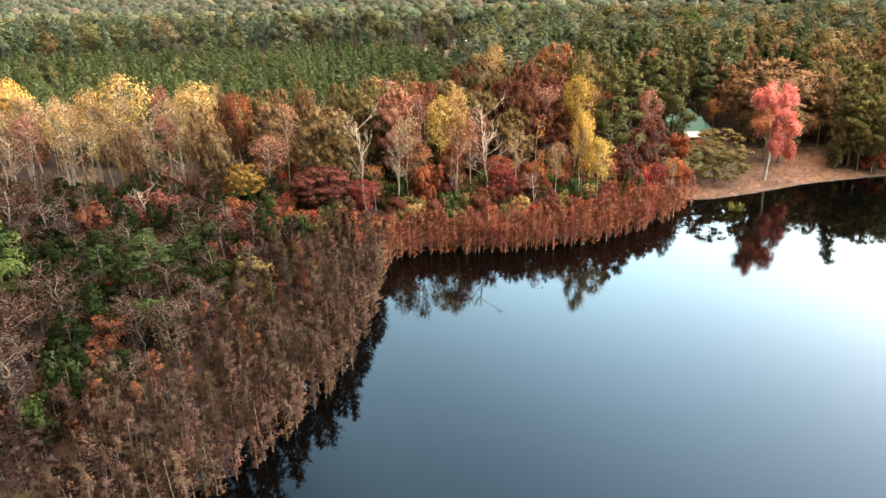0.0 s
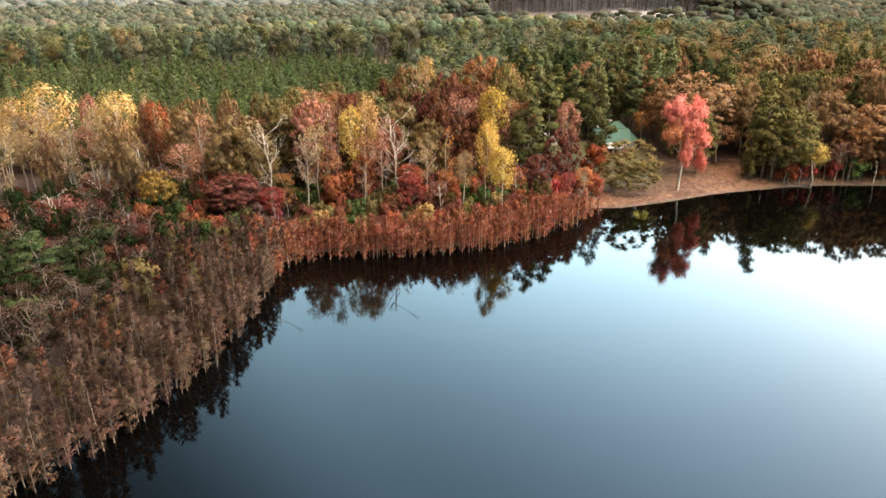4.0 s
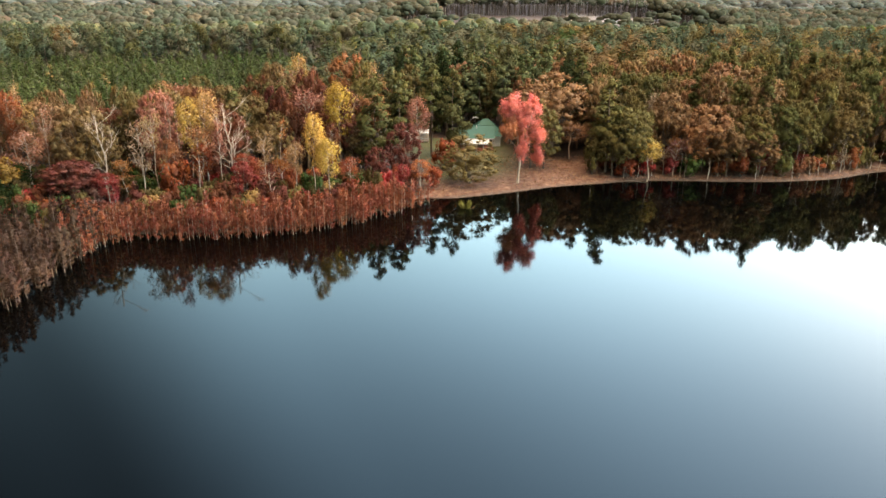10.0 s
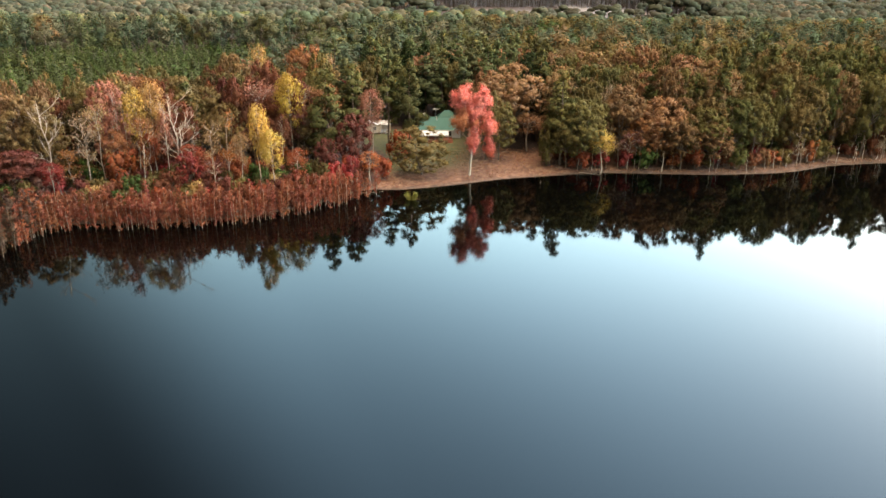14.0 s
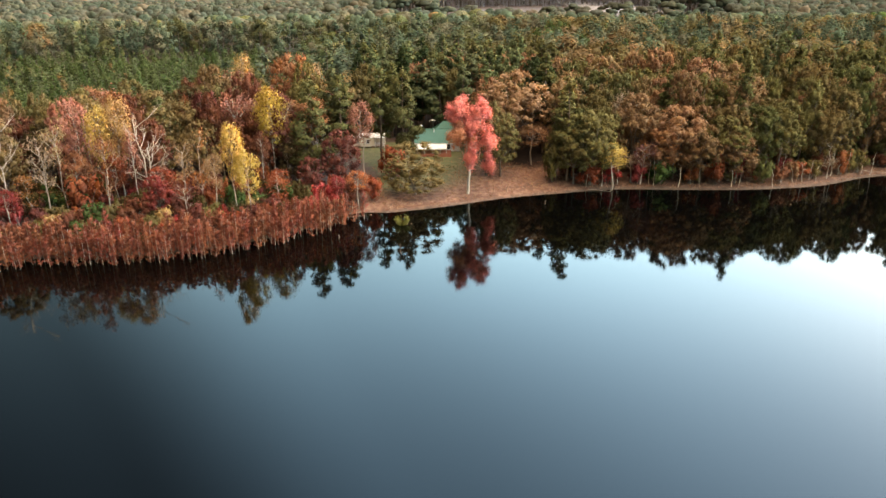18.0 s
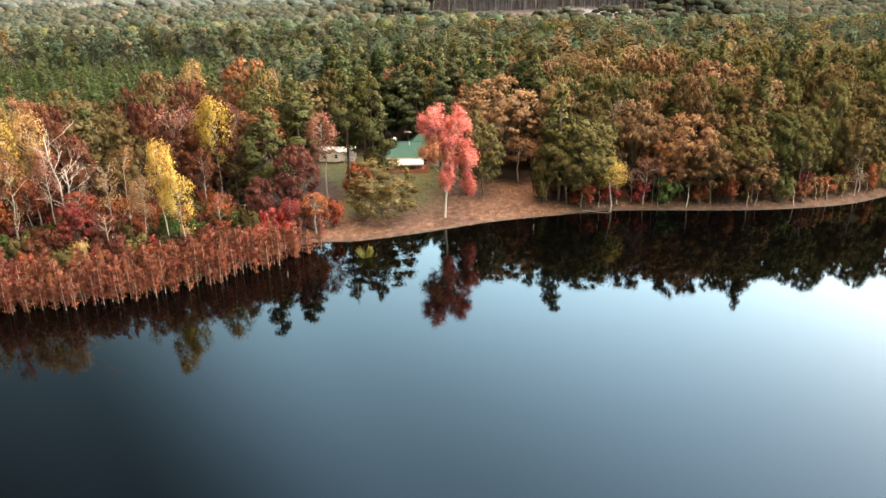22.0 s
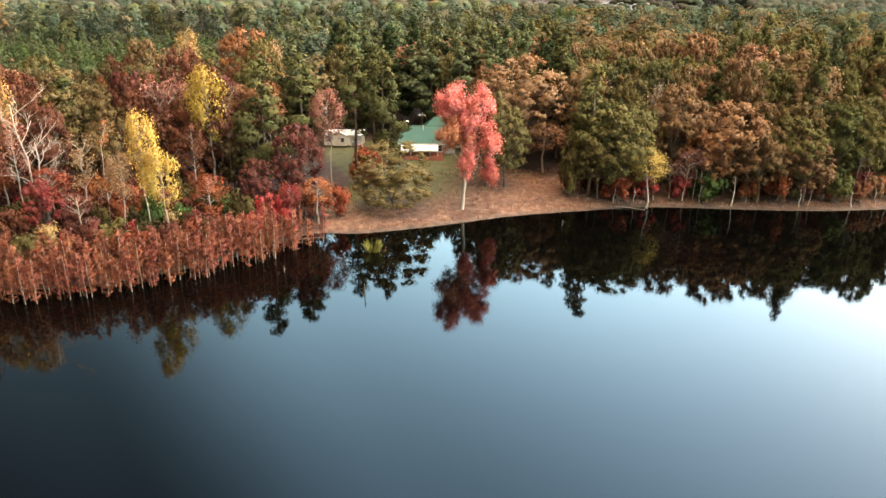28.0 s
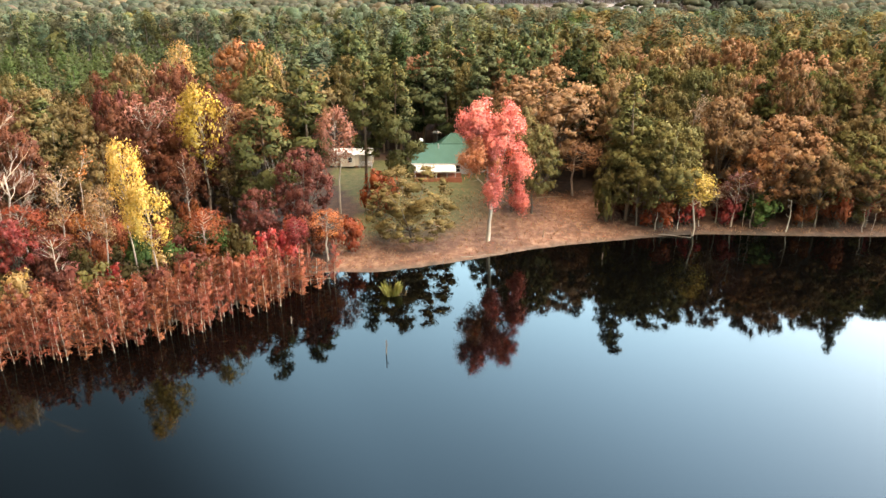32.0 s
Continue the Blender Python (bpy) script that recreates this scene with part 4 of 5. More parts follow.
# ---- filling woods ----
def scatter(seed, x0, x1, y0, y1, gap, keep, clear=0.45):
    """Even but irregular spots in a rectangle where keep(x, y, d) holds, clear of what stands there."""
    rng, spots = np.random.default_rng(seed), []
    nx, ny = int((x1 - x0) / gap) + 1, int((y1 - y0) / (gap * 0.87)) + 1
    gx, gy = np.meshgrid(np.arange(nx), np.arange(ny))
    px = x0 + (gx + 0.5 * (gy % 2)) * gap + rng.uniform(-0.36, 0.36, gx.shape) * gap
    py = y0 + gy * gap * 0.87 + rng.uniform(-0.36, 0.36, gx.shape) * gap
    px, py = px.ravel(), py.ravel()
    d = np.concatenate([inland(px[k:k + 3000], py[k:k + 3000]) for k in range(0, len(px), 3000)]) if len(px) else px
    ok = keep(px, py, d)
    px, py = px[ok], py[ok]
    if clear and SPOTS and len(px):
        s = np.array(SPOTS)
        far = np.array([(np.hypot(s[:, 0] - a, s[:, 1] - b) > clear * (s[:, 2] * 0.5 + gap * 0.5)).all() for a, b in zip(px, py)])
        px, py = px[far], py[far]
    return list(zip(px.tolist(), py.tolist()))


def choose(table):
    """One entry of ((weight, value), ...)."""
    t = pick.uniform(0, sum(w for w, _ in table))
    for w, v in table:
        t -= w
        if t <= 0:
            return v
    return table[-1][1]


# saplings standing in the shallows round the cape and along the near bank
thicket, back_row, saplings_of_cape = [], [], 0
for x, y in sorted(scatter(1, -16, 47, 102, 137, 1.4, lambda x, y, d: (d > -4.6) & (d < 2.2) & (y < 134) & (x > -14), 0.0), key=lambda p: float(inland(np.array([p[0]]), np.array([p[1]]))[0])):
    if saplings_of_cape > 235:
        back_row.append((x, y, pick.uniform(4.2, 6.8), pick.uniform(1.5, 2.1), CYPRESS_RUST, "cypress"))
        continue
    saplings_of_cape += 1
    plant("cypress", x, y, pick.uniform(4.2, 7.2) * (1.15 if pick.random() < 0.15 else 1), pick.uniform(1.4, 2.1), CYPRESS_RUST, vary=0.22)
for x, y in scatter(2, -64, -6, 30, 116, 1.6, lambda x, y, d: (d > -4.6) & (d < 13 + np.clip((75 - y) / 4, 0, 9)) & (x < -9.5) & (y < 113), 0.0):
    thicket.append((x, y))
for x, y in thicket[:]:
    if z_at(x, y) < -0.35:
        plant("grey_cypress", x, y, pick.uniform(5.0, 8.8), pick.uniform(1.5, 2.4), CYPRESS_GREY, vary=0.2)
        thicket.remove((x, y))

# undergrowth of the cape
for x, y in scatter(3, -40, 46, 112, 150, 3.3, lambda x, y, d: (d > 2.0) & (y < 146), 0.35):
    c = choose(((3, RUST_BROWN), (2.5, CRIMSON_BROWN), (0.7, RED), (2.5, DARK_OLIVE), (1.5, GREEN), (2, OLIVE), (1.5, RUST), (0.5, GOLD), (0.7, ORANGE_RED)))
    plant("shrub", x, y, pick.uniform(3.0, 6.0), pick.uniform(3.4, 5.0), c)
# taller trees of the cape
for x, y in scatter(4, -30, 42, 132, 182, 5.0, lambda x, y, d: (d > 13) & ((d > 19) | (x < 5)) & ~inside(YARD, x, y) & ~inside(PLANTATION, x, y) & (x > -28 + (y - 140) * 0.5) & ((x < 35) | (y < 140)), 0.45):
    k, c = choose(((2, ("oak", BROWN_OLIVE)), (1.0, ("oak", OLIVE)), (2.2, ("oak", RUST_BROWN)), (1.4, ("oak", DARK_OLIVE)), (1.4, ("oak", CRIMSON_BROWN)), (0.5, ("pine", OLIVE_GREEN)), (1.6, ("sparse", PINK_BROWN)), (1.2, ("gum", RUST_TAN))))
    front = float(inland(np.array([x]), np.array([y]))[0]) < 19
    plant(k, x, y, pick.uniform(9.5, 13.0) if front else pick.uniform(15.5, 20.5), pick.uniform(5.0, 7.0) if front else pick.uniform(7.0, 10.5), c)
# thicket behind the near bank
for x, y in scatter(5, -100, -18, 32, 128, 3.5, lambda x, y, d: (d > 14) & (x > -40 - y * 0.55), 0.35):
    k, c = choose(((3.5, ("shrub", DIMMED_GREEN)), (2, ("shrub", DIMMED_BROWN)), (0.8, ("shrub", RUST_BROWN)), (1.6, ("scrub", SCRUB_GREY)), (2.0, ("scrub", SCRUB_BROWN)), (0.5, ("shrub", CRIMSON_BROWN)), (2.0, ("pineround", DIMMED_GREEN))))
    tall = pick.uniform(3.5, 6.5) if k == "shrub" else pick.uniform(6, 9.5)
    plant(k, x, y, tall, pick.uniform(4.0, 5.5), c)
# golden belt before the plantation
for x, y in scatter(6, -135, -12, 128, 160, 6.0, lambda x, y, d: (y > 128) & (x < -14), 0.4):
    k, c = choose(((3, ("sparse", GOLD_TAN)), (2, ("gum", GOLD)), (1.5, ("gum", GOLD_TAN)), (1.5, ("sparse", GREY_TAN)), (1, ("gum", PINK_BROWN)), (1, ("oak", BROWN)), (0.6, ("dead", PALE))))
    if x > -45:
        k, c = choose(((2, ("oak", BROWN_OLIVE)), (1.5, ("oak", BROWN)), (1, ("sparse", PINK_BROWN)), (1, ("gum", RUST_BROWN))))
    plant(k, x, y, pick.uniform(14, 20), pick.uniform(4.2, 6.4), c)
for x, y in scatter(7, -135, -12, 116, 140, 4.2, lambda x, y, d: (d > 12) & (y > 118 + (x + 40) * -0.06), 0.3):
    plant("shrub", x, y, pick.uniform(3, 6), pick.uniform(3.5, 5), choose(((2, DARK_GREEN), (2, RUST_BROWN), (2, CRIMSON_BROWN), (2, DARK_OLIVE), (1, PURPLE), (1, GREEN))))
# woods along the far bank and behind the house
for x, y in scatter(8, 38, 215, 150, 236, 5.9, lambda x, y, d: (d > 3.5) & ~inside(YARD, x, y) & ~((x < 70) & (y < 193)), 0.40):
    if x < 92 and y > 178:
        k, c = choose(((3, ("pine", PINE)), (2, ("pine", DARK_GREEN)), (1.5, ("pine", OLIVE_GREEN)), (1.2, ("oak", OLIVE)), (0.7, ("oak", TAN_BROWN))))
    else:
        k, c = choose(((0.9, ("oak", TAN)), (1.0, ("oak", BROWN)), (1.8, ("oak", BROWN_OLIVE)), (3, ("oak", OLIVE)), (0.4, ("oak", TAN_BROWN)), (2.2, ("oak", OLIVE_GREEN)), (1.8, ("oak", MOSS)), (1.4, ("pine", OLIVE_GREEN)), (0.8 if y > 180 else 0, ("pine", PINE))))
    edge = min(1.0, 0.7 + (y - 150) / 60) + (0.12 if x > 115 else 0.0)
    plant(k, x, y, pick.uniform(15, 21) * edge + (4 if k == "pine" else 0), pick.uniform(7, 11) * (0.75 if k == "pine" else 1), c)
for x, y in scatter(9, 78, 215, 148, 178, 3.3, lambda x, y, d: (d > 2.2) & (d < 14) & ~inside(YARD, x, y), 0.30):
    k, c = choose(((1.6, ("shrub", RUST_BROWN)), (2, ("shrub", BROWN)), (2.2, ("shrub", OLIVE)), (1.2, ("shrub", OLIVE_GREEN)), (0.7, ("shrub", RUST)), (0.5, ("shrub", CRIMSON)), (1.0, ("sparse", GREY_TAN))))
    plant(k, x, y, pick.uniform(2.8, 6.2) if k == "shrub" else pick.uniform(6, 9), pick.uniform(3.4, 5.2), c)


# thin pale stems along the water of the far bank
for x, y in scatter(10, 86, 178, 148, 172, 2.3, lambda x, y, d: (d > 0.9) & (d < 3.6) & ~inside(YARD, x, y), 0.0):
    if pick.random() < 0.42:
        plant("stem", x, y, pick.uniform(3.2, 6.5), pick.uniform(1.6, 2.4), PALE, group="bare saplings on the far bank")


# ---- distant woods, joined ----
def spot_height(x, y):
    return 2.85 + float(waves(np.float64(x), np.float64(y), 55, 0.7)) * 2.0 * min(1, max(0, (y - 190) / 300)) + float(hill(np.float64(x), np.float64(y)))


def joined_models(name, spots, label, category="trees"):
    """Many plants in one mesh, with their stems in another; spots: (x, y, tall, wide, colour, kind)."""
    rng = np.random.default_rng(78)
    ground = height(np.array([p[0] for p in spots]), np.array([p[1] for p in spots])) if len(spots) < 1200 else [spot_height(p[0], p[1]) for p in spots]
    qs, ns, cols, ws, wf, at = [], [], [], [], [], 0
    for (x, y, tall, wide, colour, kind), z0 in zip(spots, ground):
        top, span = KINDS[kind][0], KINDS[kind][1]
        vs, fs, q, qf, nrm = MODELS[kind][rng.integers(0, len(MODELS[kind]))]
        a = rng.uniform(0, 6.283)
        turn = np.array([(math.cos(a), -math.sin(a), 0), (math.sin(a), math.cos(a), 0), (0, 0, 1)])
        size = np.array([wide / span, wide / span, tall / top])
        q = q[qf.ravel()]
        qs.append((q @ turn.T) * size + (x, y, z0))
        ns.append(nrm[qf.ravel()] @ turn.T)
        v = rng.uniform(0.9, 1.1) if kind in ("distant", "remote") else rng.uniform(0.7, 1.28)
        cols.append(np.tile((colour[0] * v, colour[1] * v * rng.uniform(0.94, 1.06), colour[2] * v, 1.0), (len(q), 1)))
        ws.append((vs @ turn.T) * size + (x, y, z0))
        wf += [tuple(i + at for i in f) for f in fs]
        at += len(vs)
    q = np.concatenate(qs)
    ob = mesh_object(name, q.tolist(), np.arange(len(q)).reshape(-1, 3).tolist(), LEAF_STUFF)
    soften(ob.data, np.concatenate(ns))
    a = ob.data.color_attributes.new("tint", "FLOAT_COLOR", "POINT")
    a.data.foreach_set("color", np.concatenate(cols).astype(np.float32).ravel())
    tagged(ob, label, category, kind="stuff")
    t = mesh_object("stems", np.concatenate(ws).tolist(), wf, BARK_GREY, ob)
    t["kind"] = "stuff"


joined_models("sapling_thicket", back_row, "rust-red thicket of cypress saplings behind the lake edge", "saplings")
if thicket:
    joined = []
    for x, y in thicket:
        d = float(inland(np.array([x]), np.array([y]))[0])
        if d > 1.5 and float(waves(x, y, 2.3, 0.4)) + pick.uniform(-0.5, 0.5) < -0.22:
            continue
        joined.append((x, y, pick.uniform(4.4, 8.8) * (0.85 if d > 6 else 1), pick.uniform(1.5, 2.4), CYPRESS_GREY if d < 3 or pick.random() < 0.45 else choose(((2, SCRUB_BROWN), (1, RUST_BROWN), (0.5, DARK_OLIVE))), "grey_cypress"))
    joined_models("cypress_thicket", joined, "grey-brown thicket of slender cypress saplings on the bank", "saplings")

joined_models("back_woods", BACK_OAKS, "brown and olive broadleaf trees deep in the woods")
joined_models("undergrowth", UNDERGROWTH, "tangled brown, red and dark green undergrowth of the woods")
near_pines, rows = [], []
for x, y in scatter(20, -330, 10, 156, 376, 5.6, lambda x, y, d: inside(PLANTATION, x, y) & (np.abs(x) < 60 + y * 0.75), 0.3):
    rows.append((x, y))
for x, y in rows:
    c = choose(((5, YOUNG_PINE), (1.5, PINE), (1, GREEN), (0.08, OLIVE_TAN)))
    if y < 185 and -95 < x < 5:
        plant("young", x, y, pick.uniform(8.5, 12), pick.uniform(5.0, 6.6), c)
    else:
        near_pines.append((x, y, pick.uniform(8.4, 12.4), pick.uniform(4.4, 6.2), c, "far_cone"))
joined_models("pine_plantation", near_pines, "dense plantation of young bright-green pines")

PALETTE = ((4, ("pine", HAZED_PINE)), (1.5, ("pine", PINE)), (3, ("round", HAZED_OLIVE)), (2, ("round", OLIVE_GREEN)), (1.5, ("round", HAZED_PINE)), (0.5, ("round", BROWN_OLIVE)))
PALETTE_RIGHT = ((2.5, ("pine", HAZED_PINE)), (3, ("round", HAZED_OLIVE)), (2.4, ("round", OLIVE)), (1.4, ("round", BROWN_OLIVE)), (2, ("round", HAZED_PINE)), (0.8, ("round", FAR_TAN)), (0.5, ("round", GREEN)))
# crowns farthest off are greyed: the haze of distance is in their base colours
HAZED_FAR = ((4, ("pine", (0.095, 0.115, 0.105))), (2.5, ("round", (0.12, 0.125, 0.11))), (2, ("round", (0.105, 0.115, 0.10))))
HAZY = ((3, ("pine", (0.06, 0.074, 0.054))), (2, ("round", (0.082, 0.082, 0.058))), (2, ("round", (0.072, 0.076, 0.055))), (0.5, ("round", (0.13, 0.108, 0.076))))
mid = []
for x, y in scatter(21, -340, 420, 150, 440, 9.6, lambda x, y, d: ~inside(PLANTATION, x, y) & ~inside(STAND_GAP, x, y) & ~inside(FIELD, x, y) & (d > 10) & (np.abs(x - 30) < 90 + y * 0.72)
                    & ((y > 236) | (x > 215) | (x < -135) | ((y > 182) & (x < 44)) | ((y > 198) & (x < 44))), 0.4):
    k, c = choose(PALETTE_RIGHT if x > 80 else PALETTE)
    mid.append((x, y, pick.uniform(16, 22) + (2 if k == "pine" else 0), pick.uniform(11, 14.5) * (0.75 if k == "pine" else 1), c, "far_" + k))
joined_models("mixed_woods", mid, "mixed woods of green pines and brown autumn broadleaf trees")
far = []
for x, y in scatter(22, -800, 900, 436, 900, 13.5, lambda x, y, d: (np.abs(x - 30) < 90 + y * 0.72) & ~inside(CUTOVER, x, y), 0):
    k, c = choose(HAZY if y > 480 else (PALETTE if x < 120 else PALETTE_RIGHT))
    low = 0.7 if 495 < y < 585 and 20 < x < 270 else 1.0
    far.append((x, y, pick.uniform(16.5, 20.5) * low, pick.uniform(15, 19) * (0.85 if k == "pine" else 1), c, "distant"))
joined_models("far_woods", far, "far woods of green and tan tree crowns greyed for haze")
rest = []
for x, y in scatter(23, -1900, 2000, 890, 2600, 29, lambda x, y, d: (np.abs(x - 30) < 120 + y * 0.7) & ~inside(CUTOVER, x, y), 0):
    k, c = choose(HAZED_FAR)
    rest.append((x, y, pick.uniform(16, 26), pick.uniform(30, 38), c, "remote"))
joined_models("distant_woods", rest, "distant grey-green woods with haze in their colour")


def bare_stand(name, x0, x1, y0, y1, gap, tall, label, seed, bark):
    vs, fs, rng = [], [], np.random.default_rng(seed)
    for x, y in scatter(seed, x0, x1, y0, y1, gap, lambda x, y, d: x > -9999, 0):
        h, z0 = tall * rng.uniform(0.75, 1.1), spot_height(x, y)
        tube(vs, fs, (x, y, z0 - 0.5), (x + rng.normal(0, 0.6), y, z0 + h), 0.007 * tall, 0.003 * tall, 4)
        for _ in range(4):
            f, a = rng.uniform(0.5, 0.95), rng.uniform(0, 6.283)
            tube(vs, fs, (x, y, z0 + h * f), (x + math.cos(a) * 2.2, y + math.sin(a) * 2.2, z0 + h * f + 1.6), 0.10, 0.03, 3)
    ob = mesh_object(name, vs, fs, bark)
    tagged(ob, label, "trees", kind="stuff")


bare_stand("bare_stand", 20, 300, 662, 715, 5.6, 16, "far stand of tall bare trunks behind a clearing", 41, BARK_HAZY)
bare_stand("pine_stand_edge", -120, 24, 405, 416, 4.5, 15, "edge of a tall pine stand with bare trunks", 42, BARK_GREY)


# ---- the house, the mobile home and small things ----
def box(bm, x0, y0, z0, x1, y1, z1, bevel=0.0):
    m = Matrix.Translation(((x0 + x1) / 2, (y0 + y1) / 2, (z0 + z1) / 2)) @ Matrix.Diagonal((x1 - x0, y1 - y0, z1 - z0, 1))
    got = bmesh.ops.create_cube(bm, size=1.0, matrix=m)
    if bevel:
        edges = list({e for v in got["verts"] for e in v.link_edges})
        bmesh.ops.bevel(bm, geom=edges, offset=bevel, segments=1, affect="EDGES")


def boxes(*rows, bevel=0.0):
    bm = bmesh.new()
    for r in rows:
        box(bm, *r, bevel=bevel)
    return bm


def rod(bm, a, b, ra, rb=None, sides=8):
    vs, fs = [], []
    tube(vs, fs, a, b, ra, ra if rb is None else rb, sides)
    made = [bm.verts.new(v) for v in vs]
    for f in fs:
        bm.faces.new([made[i] for i in f])
    bm.faces.new(made[:sides][::-1])
    bm.faces.new(made[sides:])


def slab(bm, corners, thick):
    """A sheet through four or three corners with a thickness downwards."""
    top = [bm.verts.new(c) for c in corners]
    low = [bm.verts.new((c[0], c[1], c[2] - thick)) for c in corners]
    bm.faces.new(top)
    bm.faces.new(low[::-1])
    n = len(corners)
    for i in range(n):
        j = (i + 1) % n
        bm.faces.new((top[j], top[i], low[i], low[j]))


ROOF_GREEN = plain("green_metal_roof", ((0.3, (0.018, 0.085, 0.064)), (0.55, (0.026, 0.105, 0.08)), (0.75, (0.045, 0.13, 0.10))), 0.5, 0.7, 0.05, 3)
WHITE_PAINT = plain("white_paint", ((0.3, (0.45, 0.45, 0.44)), (0.6, (0.66, 0.66, 0.65))), 0.8, 0.5, 0.05, 5)
BEIGE_SIDING = plain("beige_siding", ((0.3, (0.50, 0.42, 0.33)), (0.65, (0.66, 0.57, 0.46))), 0.7, 0.7, 0.1, 5)
BRICK_RED = plain("red_brick", ((0.3, (0.24, 0.075, 0.05)), (0.65, (0.40, 0.15, 0.10))), 2.0, 0.9, 0.4, 12)
DARK_GLASS = plain("dark_window_glass", ((0.3, (0.012, 0.014, 0.018)), (0.7, (0.03, 0.035, 0.04))), 0.5, 0.08, 0.0, 2)
WOOD_GREY = plain("weathered_wood", ((0.3, (0.16, 0.12, 0.09)), (0.7, (0.34, 0.27, 0.21))), 1.5, 0.9, 0.3, 9)
PALE_WOOD = plain("bleached_wood", ((0.3, (0.17, 0.125, 0.095)), (0.7, (0.32, 0.25, 0.195))), 1.5, 0.85, 0.3, 9)
GREY_METAL = plain("grey_metal", ((0.3, (0.25, 0.25, 0.25)), (0.7, (0.45, 0.45, 0.45))), 2.0, 0.4, 0.05, 6, metal=0.8)
TRAILER_ROOF = plain("weathered_pale_roof", ((0.35, (0.12, 0.10, 0.09)), (0.48, (0.42, 0.40, 0.38)), (0.6, (0.78, 0.77, 0.75))), 0.45, 0.6, 0.1, 4)


def window(parent, x, y, z, w, h, label=""):
    """A sash window in a wall that faces the lake (towards -y)."""
    frame_bm = boxes((x - w / 2 - 0.08, y - 0.05, z - 0.08, x + w / 2 + 0.08, y + 0.03, z), (x - w / 2 - 0.08, y - 0.05, z + h, x + w / 2 + 0.08, y + 0.03, z + h + 0.08),
                     (x - w / 2 - 0.08, y - 0.05, z, x - w / 2, y + 0.03, z + h), (x + w / 2, y - 0.05, z, x + w / 2 + 0.08, y + 0.03, z + h),
                     (x - w / 2, y - 0.04, z + h / 2 - 0.03, x + w / 2, y + 0.03, z + h / 2 + 0.03))
    fr = part("window", frame_bm, WHITE_PAINT, parent, label or "white-framed sash window")
    part("pane", boxes((x - w / 2, y - 0.005, z, x + w / 2, y + 0.02, z + h)), DARK_GLASS, fr, "dark glass pane")
    return fr


def lake_house():
    g = z_at(60, 179)
    house = new("lake_house")
    house.location = (59.6, 181.5, g)
    x0, x1, yf, yb = -4.2, 4.4, -3.4, 3.6           # main block, front faces -y
    part("foundation", boxes((x0, yf, -0.4, x1, yb, 0.95)), BRICK_RED, house, "red brick foundation wall")
    part("wall", boxes((x0 + 0.06, yf + 0.06, 0.95, x1 - 0.06, yb - 0.06, 2.9)), WHITE_PAINT, house, "white weatherboard wall")
    board = bmesh.new()
    for i in range(9):
        box(board, x0 + 0.02, yf + 0.03, 1.0 + i * 0.2, x1 - 0.02, yf + 0.06, 1.17 + i * 0.2)
    part("weatherboards", board, WHITE_PAINT, house, "white lapped weatherboards")
    # main roof: ridge along x, hipped a little at the left end
    ridge, eave, ov = 5.55, 2.85, 0.55
    roof = bmesh.new()
    slab(roof, [(x0 - ov, yf - ov, eave), (x1 + ov, yf - ov, eave), (x1 + ov, 0.2, ridge), (x0 + 0.1, 0.2, ridge)], 0.10)
    slab(roof, [(x1 + ov, yb + ov, eave), (x0 - ov, yb + ov, eave), (x0 + 0.1, 0.2, ridge), (x1 + ov, 0.2, ridge)], 0.10)
    slab(roof, [(x0 - ov, yb + ov, eave), (x0 - ov, yf - ov, eave), (x0 + 0.1, 0.2, ridge)], 0.10)
    main = part("roof", roof, ROOF_GREEN, house, "green standing-seam metal roof")
    n = 17
    for i in range(n + 1):
        x = x0 + 0.1 + (x1 + ov - x0 - 0.1) * i / n
        seam = bmesh.new()
        rod(seam, (x, yf - ov, eave + 0.03), (x, 0.2, ridge + 0.03), 0.03, sides=4)
        part("seam", seam, ROOF_GREEN, main)
    cap = bmesh.new()
    rod(cap, (x0, 0.2, ridge + 0.03), (x1 + ov, 0.2, ridge + 0.03), 0.10, sides=6)
    part("ridge_cap", cap, ROOF_GREEN, main)
    part("fascia", boxes((x0 - ov, yf - ov - 0.05, eave - 0.24, x1 + ov, yf - ov, eave - 0.02)), WHITE_PAINT, house, "white painted fascia board")
    # rear wing, a little higher, hipped
    wx0, wx1, wy0, wy1, we, wr = -0.9, 7.0, 2.4, 10.5, 3.5, 6.4
    part("wing_wall", boxes((wx0 + 0.5, wy0 + 0.5, -0.4, wx1 - 0.5, wy1 - 0.5, we - 0.05)), WHITE_PAINT, house, "white wall of the rear wing")
    wing = bmesh.new()
    a, b = (2.4, 6.0, wr), (3.8, 6.4, wr)
    slab(wing, [(wx0, wy0, we), (wx1, wy0, we), b, a], 0.1)
    slab(wing, [(wx1, wy0, we), (wx1, wy1, we), b], 0.1)
    slab(wing, [(wx1, wy1, we), (wx0, wy1, we), a, b], 0.1)
    slab(wing, [(wx0, wy1, we), (wx0, wy0, we), a], 0.1)
    part("wing_roof", wing, ROOF_GREEN, house, "hipped green metal roof of the rear wing")
    # side porch on the right with a white gutter
    part("gutter", boxes((x1 + ov, -1.6, 2.70, 7.0, -1.45, 2.85)), WHITE_PAINT, house, "white gutter")
    side = bmesh.new()
    slab(side, [(x1 + 0.1, -1.6, 2.95), (7.0, -1.6, 2.95), (7.0, 2.6, 3.7), (x1 + 0.1, 2.6, 3.7)], 0.1)
    part("side_roof", side, ROOF_GREEN, house, "lower green roof over the side porch")
